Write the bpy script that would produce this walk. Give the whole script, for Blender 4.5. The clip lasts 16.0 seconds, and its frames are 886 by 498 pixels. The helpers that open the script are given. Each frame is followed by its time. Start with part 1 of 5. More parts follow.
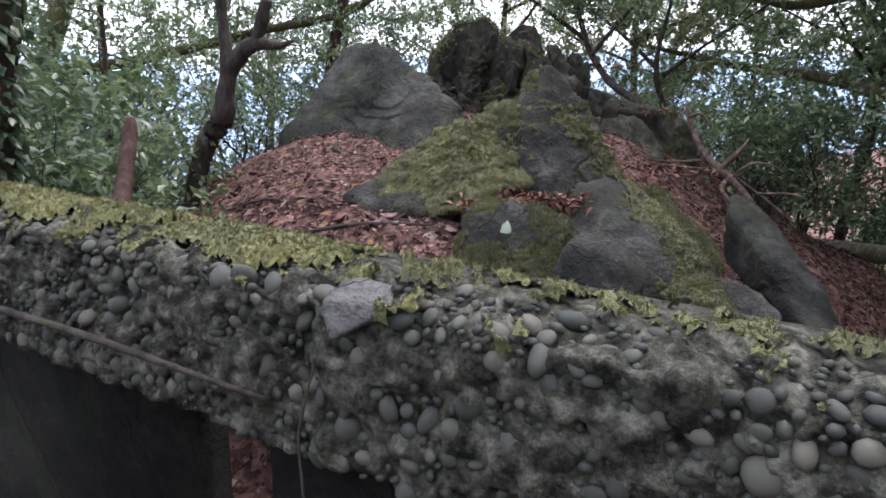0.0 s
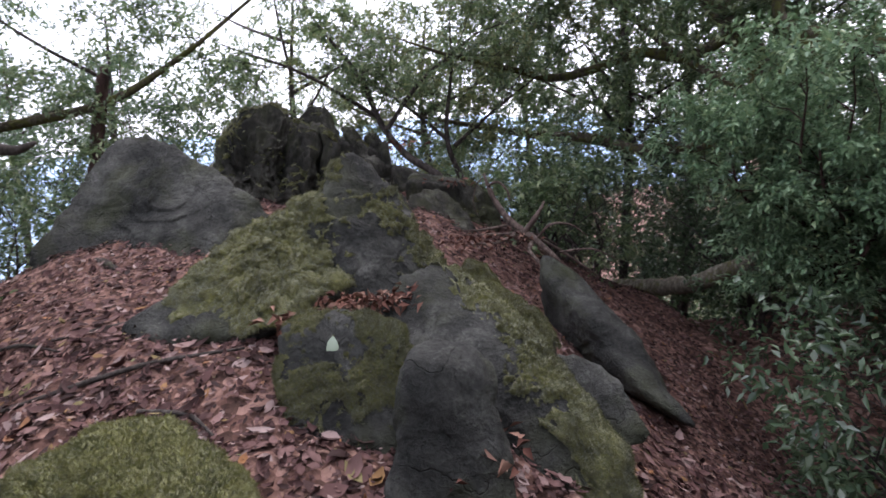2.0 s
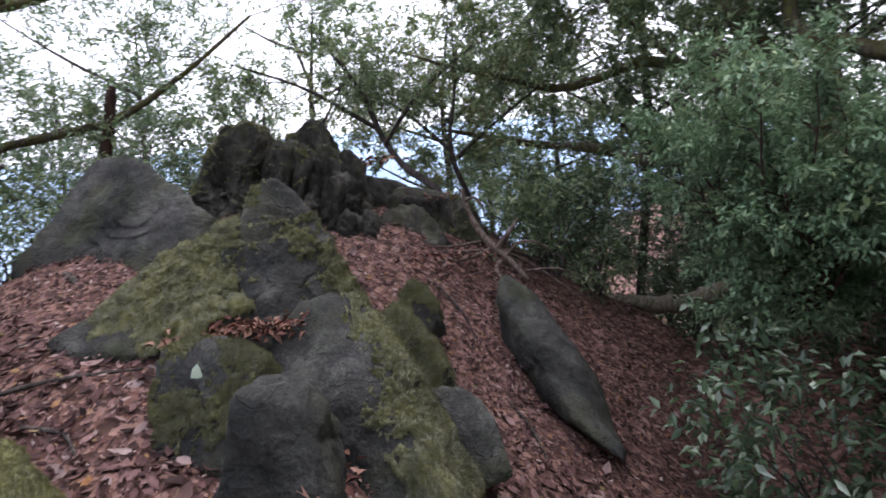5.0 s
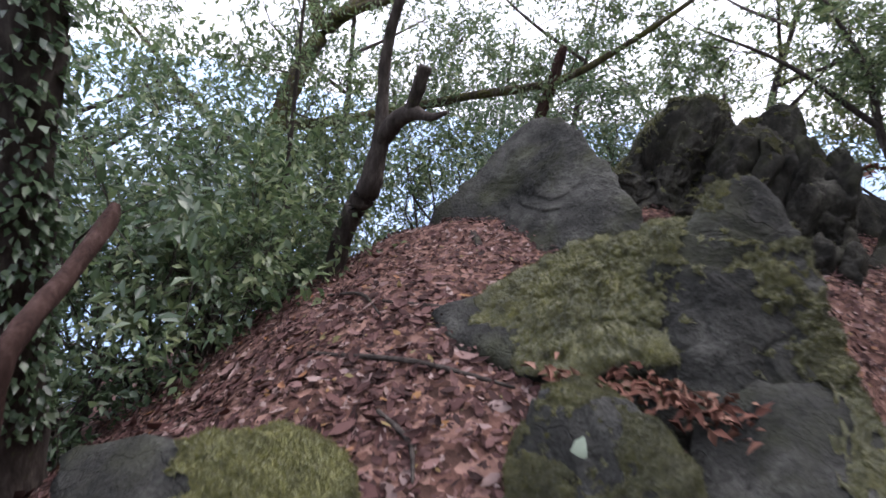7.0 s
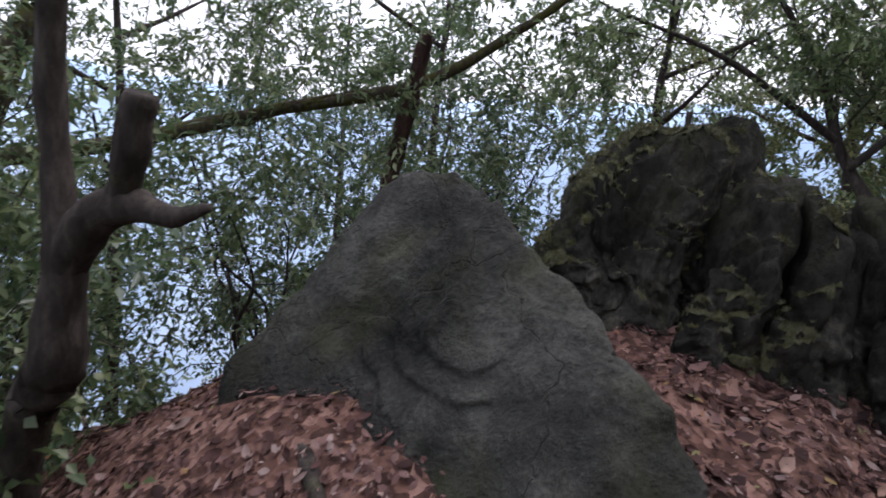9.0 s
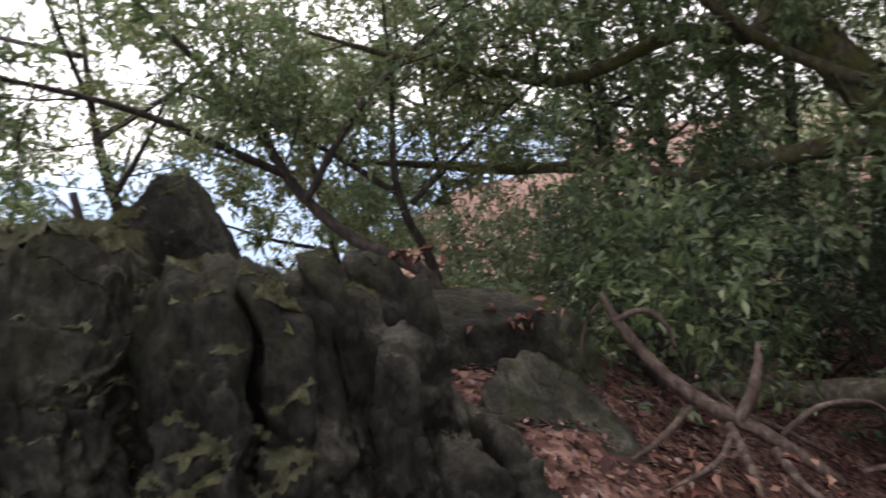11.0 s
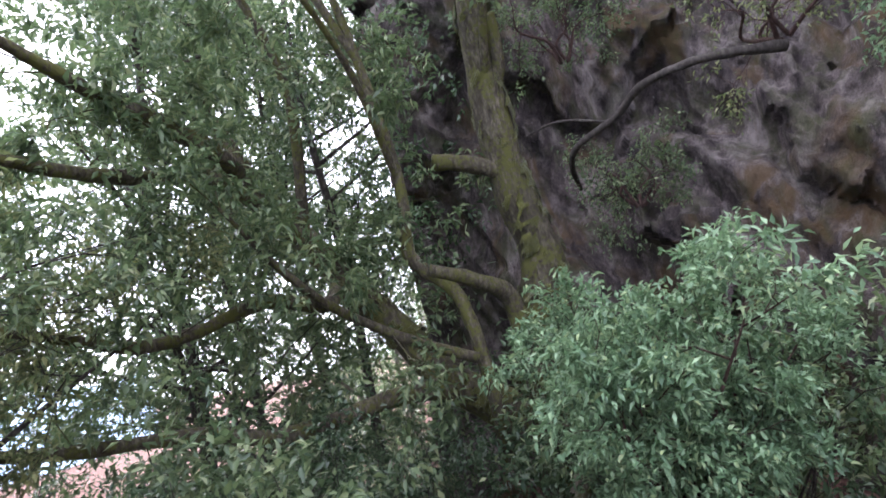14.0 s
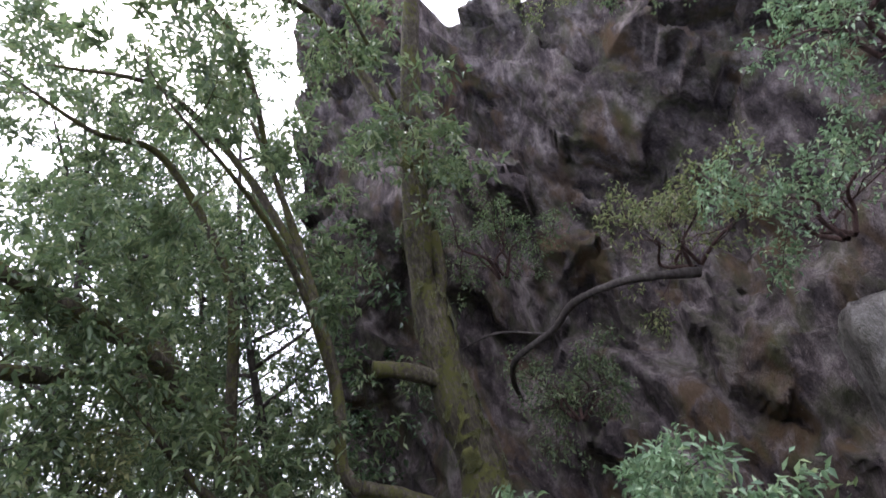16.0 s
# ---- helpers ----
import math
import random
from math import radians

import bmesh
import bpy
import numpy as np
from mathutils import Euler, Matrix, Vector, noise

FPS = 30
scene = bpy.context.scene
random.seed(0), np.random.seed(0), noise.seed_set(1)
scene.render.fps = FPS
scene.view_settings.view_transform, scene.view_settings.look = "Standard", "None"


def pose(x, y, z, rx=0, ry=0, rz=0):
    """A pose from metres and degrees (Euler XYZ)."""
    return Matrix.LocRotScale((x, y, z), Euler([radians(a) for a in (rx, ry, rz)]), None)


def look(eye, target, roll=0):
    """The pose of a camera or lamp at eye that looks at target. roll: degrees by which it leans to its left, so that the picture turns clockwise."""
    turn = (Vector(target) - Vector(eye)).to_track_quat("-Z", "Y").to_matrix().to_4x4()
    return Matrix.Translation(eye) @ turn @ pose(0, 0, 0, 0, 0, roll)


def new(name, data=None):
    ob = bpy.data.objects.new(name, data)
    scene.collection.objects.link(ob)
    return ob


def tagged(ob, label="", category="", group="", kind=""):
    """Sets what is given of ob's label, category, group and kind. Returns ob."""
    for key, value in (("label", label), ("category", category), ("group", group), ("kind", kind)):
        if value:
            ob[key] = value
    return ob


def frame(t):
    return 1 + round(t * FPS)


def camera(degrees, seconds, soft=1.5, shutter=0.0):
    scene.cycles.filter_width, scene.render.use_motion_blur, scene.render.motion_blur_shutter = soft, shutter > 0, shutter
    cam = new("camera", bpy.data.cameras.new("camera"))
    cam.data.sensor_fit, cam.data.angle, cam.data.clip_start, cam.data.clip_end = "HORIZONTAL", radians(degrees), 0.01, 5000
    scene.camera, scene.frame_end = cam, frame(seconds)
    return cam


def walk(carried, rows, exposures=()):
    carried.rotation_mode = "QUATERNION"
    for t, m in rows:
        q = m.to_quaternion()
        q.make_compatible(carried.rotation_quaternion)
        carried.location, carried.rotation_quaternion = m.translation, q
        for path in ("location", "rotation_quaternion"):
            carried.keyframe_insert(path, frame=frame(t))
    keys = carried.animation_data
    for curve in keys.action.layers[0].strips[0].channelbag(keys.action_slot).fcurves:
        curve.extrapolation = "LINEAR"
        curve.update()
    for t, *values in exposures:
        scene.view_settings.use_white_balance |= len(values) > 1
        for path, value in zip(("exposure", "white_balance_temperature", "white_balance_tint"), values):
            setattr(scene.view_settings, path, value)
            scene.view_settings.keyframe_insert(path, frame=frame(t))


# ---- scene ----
cam = camera(74.75, 16.0, soft=1.6, shutter=0.25)
PATH = [
    (0, (0.000, 0.000, 1.550), (-0.899, 2.757, 0.780), 1.99),
    (0.5, (-0.028, 0.055, 1.553), (-0.770, 2.883, 0.879), 0.99),
    (1, (-0.033, 0.196, 1.615), (-0.575, 3.091, 1.041), -0.19),
    (1.5, (-0.013, 0.322, 1.676), (-0.342, 3.261, 1.168), -1.16),
    (2, (-0.096, 0.340, 1.653), (-0.073, 3.308, 1.219), -2.81),
    (2.5, (-0.420, 0.426, 1.722), (0.020, 3.373, 1.371), -4.70),
    (3, (-0.565, 0.541, 1.766), (0.222, 3.419, 1.458), -6.00),
    (3.2, (-0.587, 0.563, 1.775), (0.262, 3.425, 1.472), -6.28),
    (5.3, (0.882, 0.352, 1.754), (0.217, 3.243, 1.305), -1.07),
    (5.5, (0.926, 0.369, 1.786), (-0.013, 3.180, 1.324), 0.29),
    (6, (0.905, 0.535, 1.824), (-0.640, 3.052, 1.300), 3.70),
    (6.5, (0.707, 0.758, 1.773), (-1.132, 3.059, 1.206), 5.69),
    (7, (0.129, 1.184, 1.758), (-1.861, 3.354, 1.181), 6.74),
    (7.5, (-0.482, 1.674, 1.844), (-2.471, 3.840, 1.251), 7.44),
    (8, (-1.070, 2.172, 1.976), (-2.889, 4.476, 1.360), 7.19),
    (8.2, (-1.261, 2.385, 1.999), (-2.991, 4.753, 1.368), 6.92),
    (9.3, (-1.240, 3.080, 2.200), (-2.485, 5.749, 1.628), 3.50),
    (10.3, (-0.951, 3.779, 2.257), (-1.529, 6.691, 1.827), -3.79),
    (10.5, (-0.951, 3.779, 2.257), (-1.137, 6.743, 1.834), -5.34),
    (11, (-0.951, 3.779, 2.257), (-0.146, 6.630, 1.785), -9.22),
    (11.5, (-0.951, 3.779, 2.257), (0.437, 6.402, 1.815), -10.34),
    (12, (-0.951, 3.779, 2.257), (0.817, 6.183, 1.945), -10.87),
    (12.5, (-0.951, 3.779, 2.257), (1.115, 5.950, 2.127), -11.70),
    (13, (-0.951, 3.779, 2.257), (1.328, 5.728, 2.318), -12.20),
    (13.5, (-0.951, 3.779, 2.257), (1.466, 5.540, 2.503), -12.59),
    (14, (-0.951, 3.779, 2.257), (1.550, 5.373, 2.709), -12.86),
    (14.5, (-0.951, 3.779, 2.257), (1.594, 5.216, 2.933), -13.16),
    (15, (-0.951, 3.779, 2.257), (1.601, 5.066, 3.170), -13.48),
    (15.5, (-0.951, 3.779, 2.257), (1.580, 4.907, 3.406), -13.93),
    (16, (-0.951, 3.779, 2.257), (1.530, 4.768, 3.624), -14.32),
]
walk(cam, [(t, look(eye, target, roll)) for t, eye, target, roll in PATH],
     exposures=((0, 1.9, 6200, 16), (0.5, 2.15, 6200, 16), (1.2, 1.95, 6200, 17), (2.0, 1.65, 6250, 18), (2.6, 1.55, 6250, 18), (3.2, 1.5, 6300, 17), (5.5, 1.7, 6200, 18), (7, 1.6, 6250, 18), (8.2, 1.25, 6250, 18), (10.3, 0.85, 6700, 16), (11, 1.55, 7000, 17),
                (11.5, 2.4, 7000, 17), (12, 2.95, 6500, 17), (13, 2.85, 6050, 17), (14.5, 2.5, 6050, 18), (16, 2.0, 6150, 19)))


# ---- daylight: bright overcast ----
world = bpy.data.worlds.new("overcast_sky")
scene.world = world
world.use_nodes = True
wn = world.node_tree.nodes
sky = wn.new("ShaderNodeTexSky")
sky.sky_type, sky.sun_disc = "NISHITA", False
sky.sun_elevation, sky.sun_rotation = radians(58), radians(35)
sky.air_density, sky.dust_density, sky.ozone_density = 1.0, 5.0, 1.0
pale = wn.new("ShaderNodeMixRGB")
pale.inputs[0].default_value = 0.72
pale.inputs[2].default_value = (9.0, 9.3, 10.2, 1)
world.node_tree.links.new(sky.outputs[0], pale.inputs[1])
world.node_tree.links.new(pale.outputs[0], wn["Background"].inputs[0])
wn["Background"].inputs[1].default_value = 0.105
sun = new("sun", bpy.data.lights.new("sun", "SUN"))
sun.data.energy, sun.data.angle, sun.data.color = 1.5, radians(50), (1.0, 0.97, 0.93)
sun.matrix_world = look((0, 0, 0), (-math.sin(radians(35)) * math.cos(radians(58)), -math.cos(radians(35)) * math.cos(radians(58)), -math.sin(radians(58))))


# ---- numbers ----
rng = np.random.default_rng(7)


def hash3(i, j, k, seed):
    h = (i * 374761393 + j * 668265263 + k * 2147483647 + seed * 974634777) & 0xFFFFFFFF
    h = ((h ^ (h >> 13)) * 1274126177) & 0xFFFFFFFF
    h = (h ^ (h >> 16)) & 0xFFFFFFFF
    return h / 4294967295.0


def vnoise(p, seed=0):
    """Smooth value noise, -1 to 1, at the rows of p."""
    p = np.asarray(p, float)
    c = np.floor(p).astype(np.int64)
    f = p - c
    f = f * f * f * (f * (f * 6 - 15) + 10)
    out = 0
    for a in (0, 1):
        for b in (0, 1):
            for d in (0, 1):
                w = (f[:, 0] if a else 1 - f[:, 0]) * (f[:, 1] if b else 1 - f[:, 1]) * (f[:, 2] if d else 1 - f[:, 2])
                out = out + w * hash3(c[:, 0] + a, c[:, 1] + b, c[:, 2] + d, seed)
    return out * 2 - 1


def fbm(p, octaves=4, seed=0, gain=0.5):
    p = np.asarray(p, float)
    out, amp = np.zeros(len(p)), 1.0
    for o in range(octaves):
        out += amp * vnoise(p * 2.03 ** o + 17.3 * o, seed + o)
        amp *= gain
    return out


def ridged(p, octaves=4, seed=0):
    p = np.asarray(p, float)
    out, amp = np.zeros(len(p)), 1.0
    for o in range(octaves):
        out += amp * (1 - 2 * np.abs(vnoise(p * 2.1 ** o + 5.1 * o, seed + o)))
        amp *= 0.5
    return out


def unit(v):
    v = np.asarray(v, float)
    return v / np.maximum(np.linalg.norm(v, axis=-1, keepdims=True), 1e-9)


CREST_Y = [-12, -6, -1, 0, 1.5, 2.6, 4.2, 5.5, 7, 9, 12, 20, 40]
CREST_Z = [-4, -1.6, -0.3, 0, 0.42, 0.76, 1.2, 1.42, 1.5, 1.1, -0.5, -6, -18]
LINE_X = [-0.6, -0.6, -0.4, -0.3, -0.6, -0.95, -1.7, -1.4, -0.9, -0.9, -0.9, -0.9, -0.9]


def height(x, y):
    """The ground: a narrow ridge that climbs ahead, steep on both sides, with a gully to the east."""
    x, y = np.asarray(x, float), np.asarray(y, float)
    z = np.interp(y, CREST_Y, CREST_Z)
    u = x - np.interp(y, CREST_Y, LINE_X)
    r = np.maximum(u, 0)
    east = np.where(r < 1.4, 0.16 * r * r, 0.3136 + 0.62 * (r - 1.4))
    floor_ = 3.4 + 0.2 * np.maximum(r - 5.5, 0)
    east = np.minimum(east, floor_) - 0.75 * np.maximum(r - 4.4, 0)
    east = np.maximum(east, -14)
    l = np.maximum(-u - 0.5, 0)
    west = np.where(l < 1.0, 0.26 * l * l, 0.26 + 0.62 * (l - 1.0))
    west = np.minimum(west, 45 + 0 * l)
    z = z - east - west
    q = np.stack([x, y, 0 * x], -1).reshape(-1, 3)
    near = np.exp(-((x + 0.5) ** 2 + (y - 3) ** 2) / 80)
    bumps = (0.05 * fbm(q * 1.3, 3, 3) + 0.025 * fbm(q * 5, 2, 9)).reshape(np.shape(x))
    big = (0.7 * fbm(q * 0.22, 3, 5)).reshape(np.shape(x))
    dip = 0.22 * np.exp(-((x + 1.15) ** 2 / 0.3 + (y - 1.45) ** 2 / 0.12))
    return z - dip + bumps + big * (1 - near)


def place_on(x, y, lift=0.0):
    return Vector((x, y, float(height(np.array([x]), np.array([y]))[0]) + lift))


# ---- materials ----
def material(name, rough=0.9):
    m = bpy.data.materials.new(name)
    m.use_nodes = True
    b = m.node_tree.nodes["Principled BSDF"]
    b.inputs["Roughness"].default_value = rough
    b.inputs["Specular IOR Level"].default_value = 0.16
    return m, m.node_tree.nodes, m.node_tree.links, b


def node(nodes, kind, **values):
    n = nodes.new(kind)
    for k, v in values.items():
        n.inputs[k].default_value = v
    return n


def ramp(nodes, stops):
    r = nodes.new("ShaderNodeValToRGB")
    e = r.color_ramp.elements
    while len(e) < len(stops):
        e.new(0.5)
    for el, (at, col) in zip(e, stops):
        el.position, el.color = at, (*col, 1)
    return r


def coords(nodes, links, scale=1.0, stretch=(1, 1, 1), turn=(0, 0, 0)):
    c = nodes.new("ShaderNodeTexCoord")
    m = nodes.new("ShaderNodeMapping")
    m.inputs["Scale"].default_value = [scale * s for s in stretch]
    m.inputs["Rotation"].default_value = [radians(a) for a in turn]
    links.new(c.outputs["Object"], m.inputs[0])
    return m.outputs[0]


def mixed(nodes, links, fac, a, b, mode="MIX"):
    m = nodes.new("ShaderNodeMixRGB")
    m.blend_type = mode
    for sock, v in ((m.inputs[0], fac), (m.inputs[1], a), (m.inputs[2], b)):
        if isinstance(v, (int, float)):
            sock.default_value = v
        elif isinstance(v, tuple):
            sock.default_value = (*v, 1)
        else:
            links.new(v, sock)
    return m.outputs[0]


def bumped(nodes, links, b, heightsock, strength, dist):
    n = nodes.new("ShaderNodeBump")
    n.inputs["Strength"].default_value, n.inputs["Distance"].default_value = strength, dist
    links.new(heightsock, n.inputs["Height"])
    links.new(n.outputs[0], b.inputs["Normal"])


def noise_of(nodes, links, vec, scale, detail=6.0, rough=0.6, dist=0.0):
    n = node(nodes, "ShaderNodeTexNoise", Scale=scale, Detail=detail, Roughness=rough, Distortion=dist)
    links.new(vec, n.inputs["Vector"])
    return n.outputs["Fac"]


def rock_material(name, dark, mid, pale, lichen, green=0.35, stretch=(1, 1, 1), turn=(0, 0, 0), stain=None, depth=0.08):
    """Weathered stone: broad mottling, finer blotches, grain, hairline cracks, thin algae and pale lichen spots."""
    m, n, l, b = material(name, 0.92)
    v = coords(n, l, 1.0, stretch, turn)
    big = noise_of(n, l, v, 1.6, 5, 0.55, 0.5)
    blotch = noise_of(n, l, v, 7.5, 8, 0.68, 0.3)
    fine = noise_of(n, l, v, 55, 6, 0.65)
    tone = mixed(n, l, 0.42, big, blotch)
    tone = mixed(n, l, 0.2, tone, fine)
    base = ramp(n, [(0.4, dark), (0.5, mid), (0.61, pale)])
    l.new(tone, base.inputs[0])
    c = base.outputs[0]
    if stain:
        st = ramp(n, [(0.53, (0, 0, 0)), (0.66, (0.8, 0.8, 0.8))])
        l.new(noise_of(n, l, v, 1.1, 5, 0.6, 0.6), st.inputs[0])
        c = mixed(n, l, st.outputs[0], c, stain)
    alg = ramp(n, [(0.48, (0, 0, 0)), (0.68, (green, green, green))])
    l.new(noise_of(n, l, v, 2.3, 6, 0.62), alg.inputs[0])
    c = mixed(n, l, alg.outputs[0], c, (0.055, 0.062, 0.022))
    spot = ramp(n, [(0.66, (0, 0, 0)), (0.73, (0.45, 0.45, 0.45))])
    l.new(noise_of(n, l, v, 11.0, 6, 0.7), spot.inputs[0])
    c = mixed(n, l, spot.outputs[0], c, lichen)
    vo = node(n, "ShaderNodeTexVoronoi", Scale=1.3)
    vo.feature = "DISTANCE_TO_EDGE"
    warp = n.new("ShaderNodeVectorMath")
    warp.operation = "ADD"
    nz = node(n, "ShaderNodeTexNoise", Scale=2.5, Detail=6.0)
    l.new(v, nz.inputs["Vector"])
    l.new(v, warp.inputs[0])
    l.new(nz.outputs["Color"], warp.inputs[1])
    l.new(warp.outputs[0], vo.inputs["Vector"])
    crack = ramp(n, [(0.0, (0.4, 0.4, 0.4)), (0.009, (1, 1, 1))])
    l.new(vo.outputs["Distance"], crack.inputs[0])
    c = mixed(n, l, 0.25, c, crack.outputs[0], "MULTIPLY")
    l.new(c, b.inputs["Base Color"])
    hsum = mixed(n, l, 0.22, mixed(n, l, 0.6, big, blotch), fine)
    hsum = mixed(n, l, 0.4, hsum, crack.outputs[0], "MULTIPLY")
    bumped(n, l, b, hsum, 1.0, depth)
    return m


ROCK = rock_material("grey_rock", (0.017, 0.017, 0.016), (0.044, 0.044, 0.04), (0.105, 0.104, 0.094), (0.2, 0.2, 0.18), 0.45)
CRAG = rock_material("dark_crag", (0.01, 0.0095, 0.008), (0.035, 0.033, 0.027), (0.125, 0.119, 0.098), (0.27, 0.265, 0.23), 0.6, (1, 1, 0.6))
CLIFF = rock_material("cliff_rock", (0.018, 0.014, 0.015), (0.085, 0.067, 0.065), (0.25, 0.21, 0.197), (0.42, 0.39, 0.36), 0.6, (1.5, 1.2, 0.7), (38, 0, 0), (0.1, 0.062, 0.03), 0.12)


def moss_material(name, dark, mid, light):
    m, n, l, b = material(name, 1.0)
    v = coords(n, l)
    c = ramp(n, [(0.3, dark), (0.5, mid), (0.7, light)])
    l.new(mixed(n, l, 0.5, noise_of(n, l, v, 7, 6, 0.7), noise_of(n, l, v, 90, 4, 0.7)), c.inputs[0])
    l.new(c.outputs[0], b.inputs["Base Color"])
    b.inputs["Sheen Weight"].default_value = 0.25
    bumped(n, l, b, noise_of(n, l, v, 130, 5, 0.8), 1.0, 0.012)
    return m


MOSS = moss_material("moss", (0.018, 0.02, 0.005), (0.078, 0.078, 0.018), (0.21, 0.2, 0.053))
MOSS_BRIGHT = moss_material("bright_moss", (0.045, 0.05, 0.01), (0.145, 0.147, 0.03), (0.29, 0.28, 0.075))


def litter_material(name, stops):
    m, n, l, b = material(name, 0.75)
    g = n.new("ShaderNodeNewGeometry")
    r = ramp(n, stops)
    l.new(g.outputs["Random Per Island"], r.inputs[0])
    v = coords(n, l)
    c = mixed(n, l, 0.35, r.outputs[0], noise_of(n, l, v, 60, 4, 0.6), "MULTIPLY")
    l.new(c, b.inputs["Base Color"])
    bumped(n, l, b, noise_of(n, l, v, 120, 3), 0.3, 0.004)
    return m


LITTER = litter_material("fallen_leaves", [(0.0, (0.022, 0.011, 0.01)), (0.3, (0.058, 0.028, 0.026)), (0.6, (0.11, 0.056, 0.051)),
                                           (0.84, (0.185, 0.108, 0.098)), (0.95, (0.32, 0.24, 0.222)), (0.98, (0.25, 0.11, 0.045)), (1.0, (0.17, 0.17, 0.08))])
RED_LITTER = litter_material("red_brown_leaves", [(0.0, (0.075, 0.03, 0.022)), (0.5, (0.16, 0.07, 0.05)), (1.0, (0.29, 0.17, 0.125))])


def soil_material():
    m, n, l, b = material("forest_soil", 0.95)
    v = coords(n, l)
    c = ramp(n, [(0.28, (0.04, 0.022, 0.017)), (0.5, (0.115, 0.06, 0.047)), (0.68, (0.22, 0.13, 0.105))])
    vo = node(n, "ShaderNodeTexVoronoi", Scale=26.0, Randomness=1.0)
    l.new(v, vo.inputs["Vector"])
    sep = n.new("ShaderNodeSeparateColor")
    l.new(vo.outputs["Color"], sep.inputs[0])
    l.new(mixed(n, l, 0.45, noise_of(n, l, v, 9, 7, 0.7), sep.outputs[0]), c.inputs[0])
    l.new(c.outputs[0], b.inputs["Base Color"])
    bumped(n, l, b, mixed(n, l, 0.5, vo.outputs["Distance"], noise_of(n, l, v, 40, 6)), 0.8, 0.02)
    return m


SOIL = soil_material()


def bark_material(name, dark, mid, pale, green, amount):
    m, n, l, b = material(name, 0.9)
    v = coords(n, l, 1.0, (1, 1, 0.35))
    c = ramp(n, [(0.3, dark), (0.5, mid), (0.72, pale)])
    f = noise_of(n, l, v, 22, 7, 0.7)
    l.new(f, c.inputs[0])
    patch = ramp(n, [(0.6 - 0.22 * amount, (0, 0, 0)), (0.68 - 0.22 * amount, (1, 1, 1))])
    l.new(mixed(n, l, 0.5, noise_of(n, l, coords(n, l), 3.0, 6, 0.7), noise_of(n, l, coords(n, l), 21, 5, 0.7)), patch.inputs[0])
    l.new(mixed(n, l, patch.outputs[0], c.outputs[0], green), b.inputs["Base Color"])
    bumped(n, l, b, f, 0.9, 0.02)
    return m


BARK_DARK = bark_material("dark_bark", (0.02, 0.016, 0.014), (0.045, 0.037, 0.033), (0.1, 0.085, 0.075), (0.06, 0.065, 0.03), 0.1)
BARK_PALE = bark_material("pale_bark", (0.12, 0.1, 0.08), (0.24, 0.21, 0.17), (0.4, 0.37, 0.32), (0.11, 0.12, 0.04), 0.3)
BARK_MOSSY = bark_material("mossy_bark", (0.02, 0.016, 0.012), (0.06, 0.05, 0.037), (0.16, 0.135, 0.105), (0.075, 0.074, 0.022), 0.55)
BARK_RED = bark_material("red_brown_dead_wood", (0.015, 0.009, 0.008), (0.045, 0.025, 0.021), (0.1, 0.062, 0.054), (0.05, 0.045, 0.03), 0.1)


def leaf_material(name, stops, rough=0.42, trans=0.35):
    m, n, l, b = material(name, rough)
    g = n.new("ShaderNodeNewGeometry")
    r = ramp(n, stops)
    l.new(g.outputs["Random Per Island"], r.inputs[0])
    l.new(r.outputs[0], b.inputs["Base Color"])
    b.inputs["Specular IOR Level"].default_value = 0.5
    t = n.new("ShaderNodeBsdfTranslucent")
    l.new(mixed(n, l, 0.5, r.outputs[0], (0.17, 0.25, 0.115)), t.inputs[0])
    mx = n.new("ShaderNodeMixShader")
    mx.inputs[0].default_value = trans
    l.new(b.outputs[0], mx.inputs[1])
    l.new(t.outputs[0], mx.inputs[2])
    l.new(mx.outputs[0], n["Material Output"].inputs[0])
    return m


LEAF = leaf_material("evergreen_leaves", [(0.0, (0.034, 0.058, 0.028)), (0.4, (0.078, 0.115, 0.051)), (0.8, (0.142, 0.185, 0.08)), (1.0, (0.26, 0.29, 0.15))], 0.33, 0.42)
LEAF_DARK = leaf_material("dark_laurel_leaves", [(0.0, (0.026, 0.048, 0.028)), (0.5, (0.062, 0.1, 0.056)), (0.9, (0.125, 0.172, 0.1)), (1.0, (0.28, 0.32, 0.27))], 0.26, 0.35)
LEAF_BLUE = leaf_material("blue_green_bush_leaves", [(0.0, (0.07, 0.13, 0.07)), (0.5, (0.16, 0.26, 0.14)), (0.9, (0.27, 0.39, 0.22)), (1.0, (0.4, 0.47, 0.24))], 0.4, 0.4)
LEAF_OLIVE = leaf_material("olive_leaves", [(0.0, (0.06, 0.07, 0.025)), (0.5, (0.14, 0.15, 0.055)), (1.0, (0.27, 0.26, 0.11))], 0.5, 0.42)


# ---- building ----
def mesh_of(name, verts, faces, mat, smooth=True):
    me = bpy.data.meshes.new(name)
    verts = np.asarray(verts, np.float32)
    faces = np.asarray(faces, np.int32)
    k = faces.shape[1]
    me.vertices.add(len(verts))
    me.vertices.foreach_set("co", verts.ravel())
    me.loops.add(faces.size)
    me.loops.foreach_set("vertex_index", faces.ravel())
    me.polygons.add(len(faces))
    me.polygons.foreach_set("loop_start", np.arange(0, faces.size, k, dtype=np.int32))
    me.polygons.foreach_set("loop_total", np.full(len(faces), k, np.int32))
    me.update(calc_edges=True)
    if smooth:
        me.polygons.foreach_set("use_smooth", np.ones(len(faces), bool))
    me.materials.append(mat)
    return me


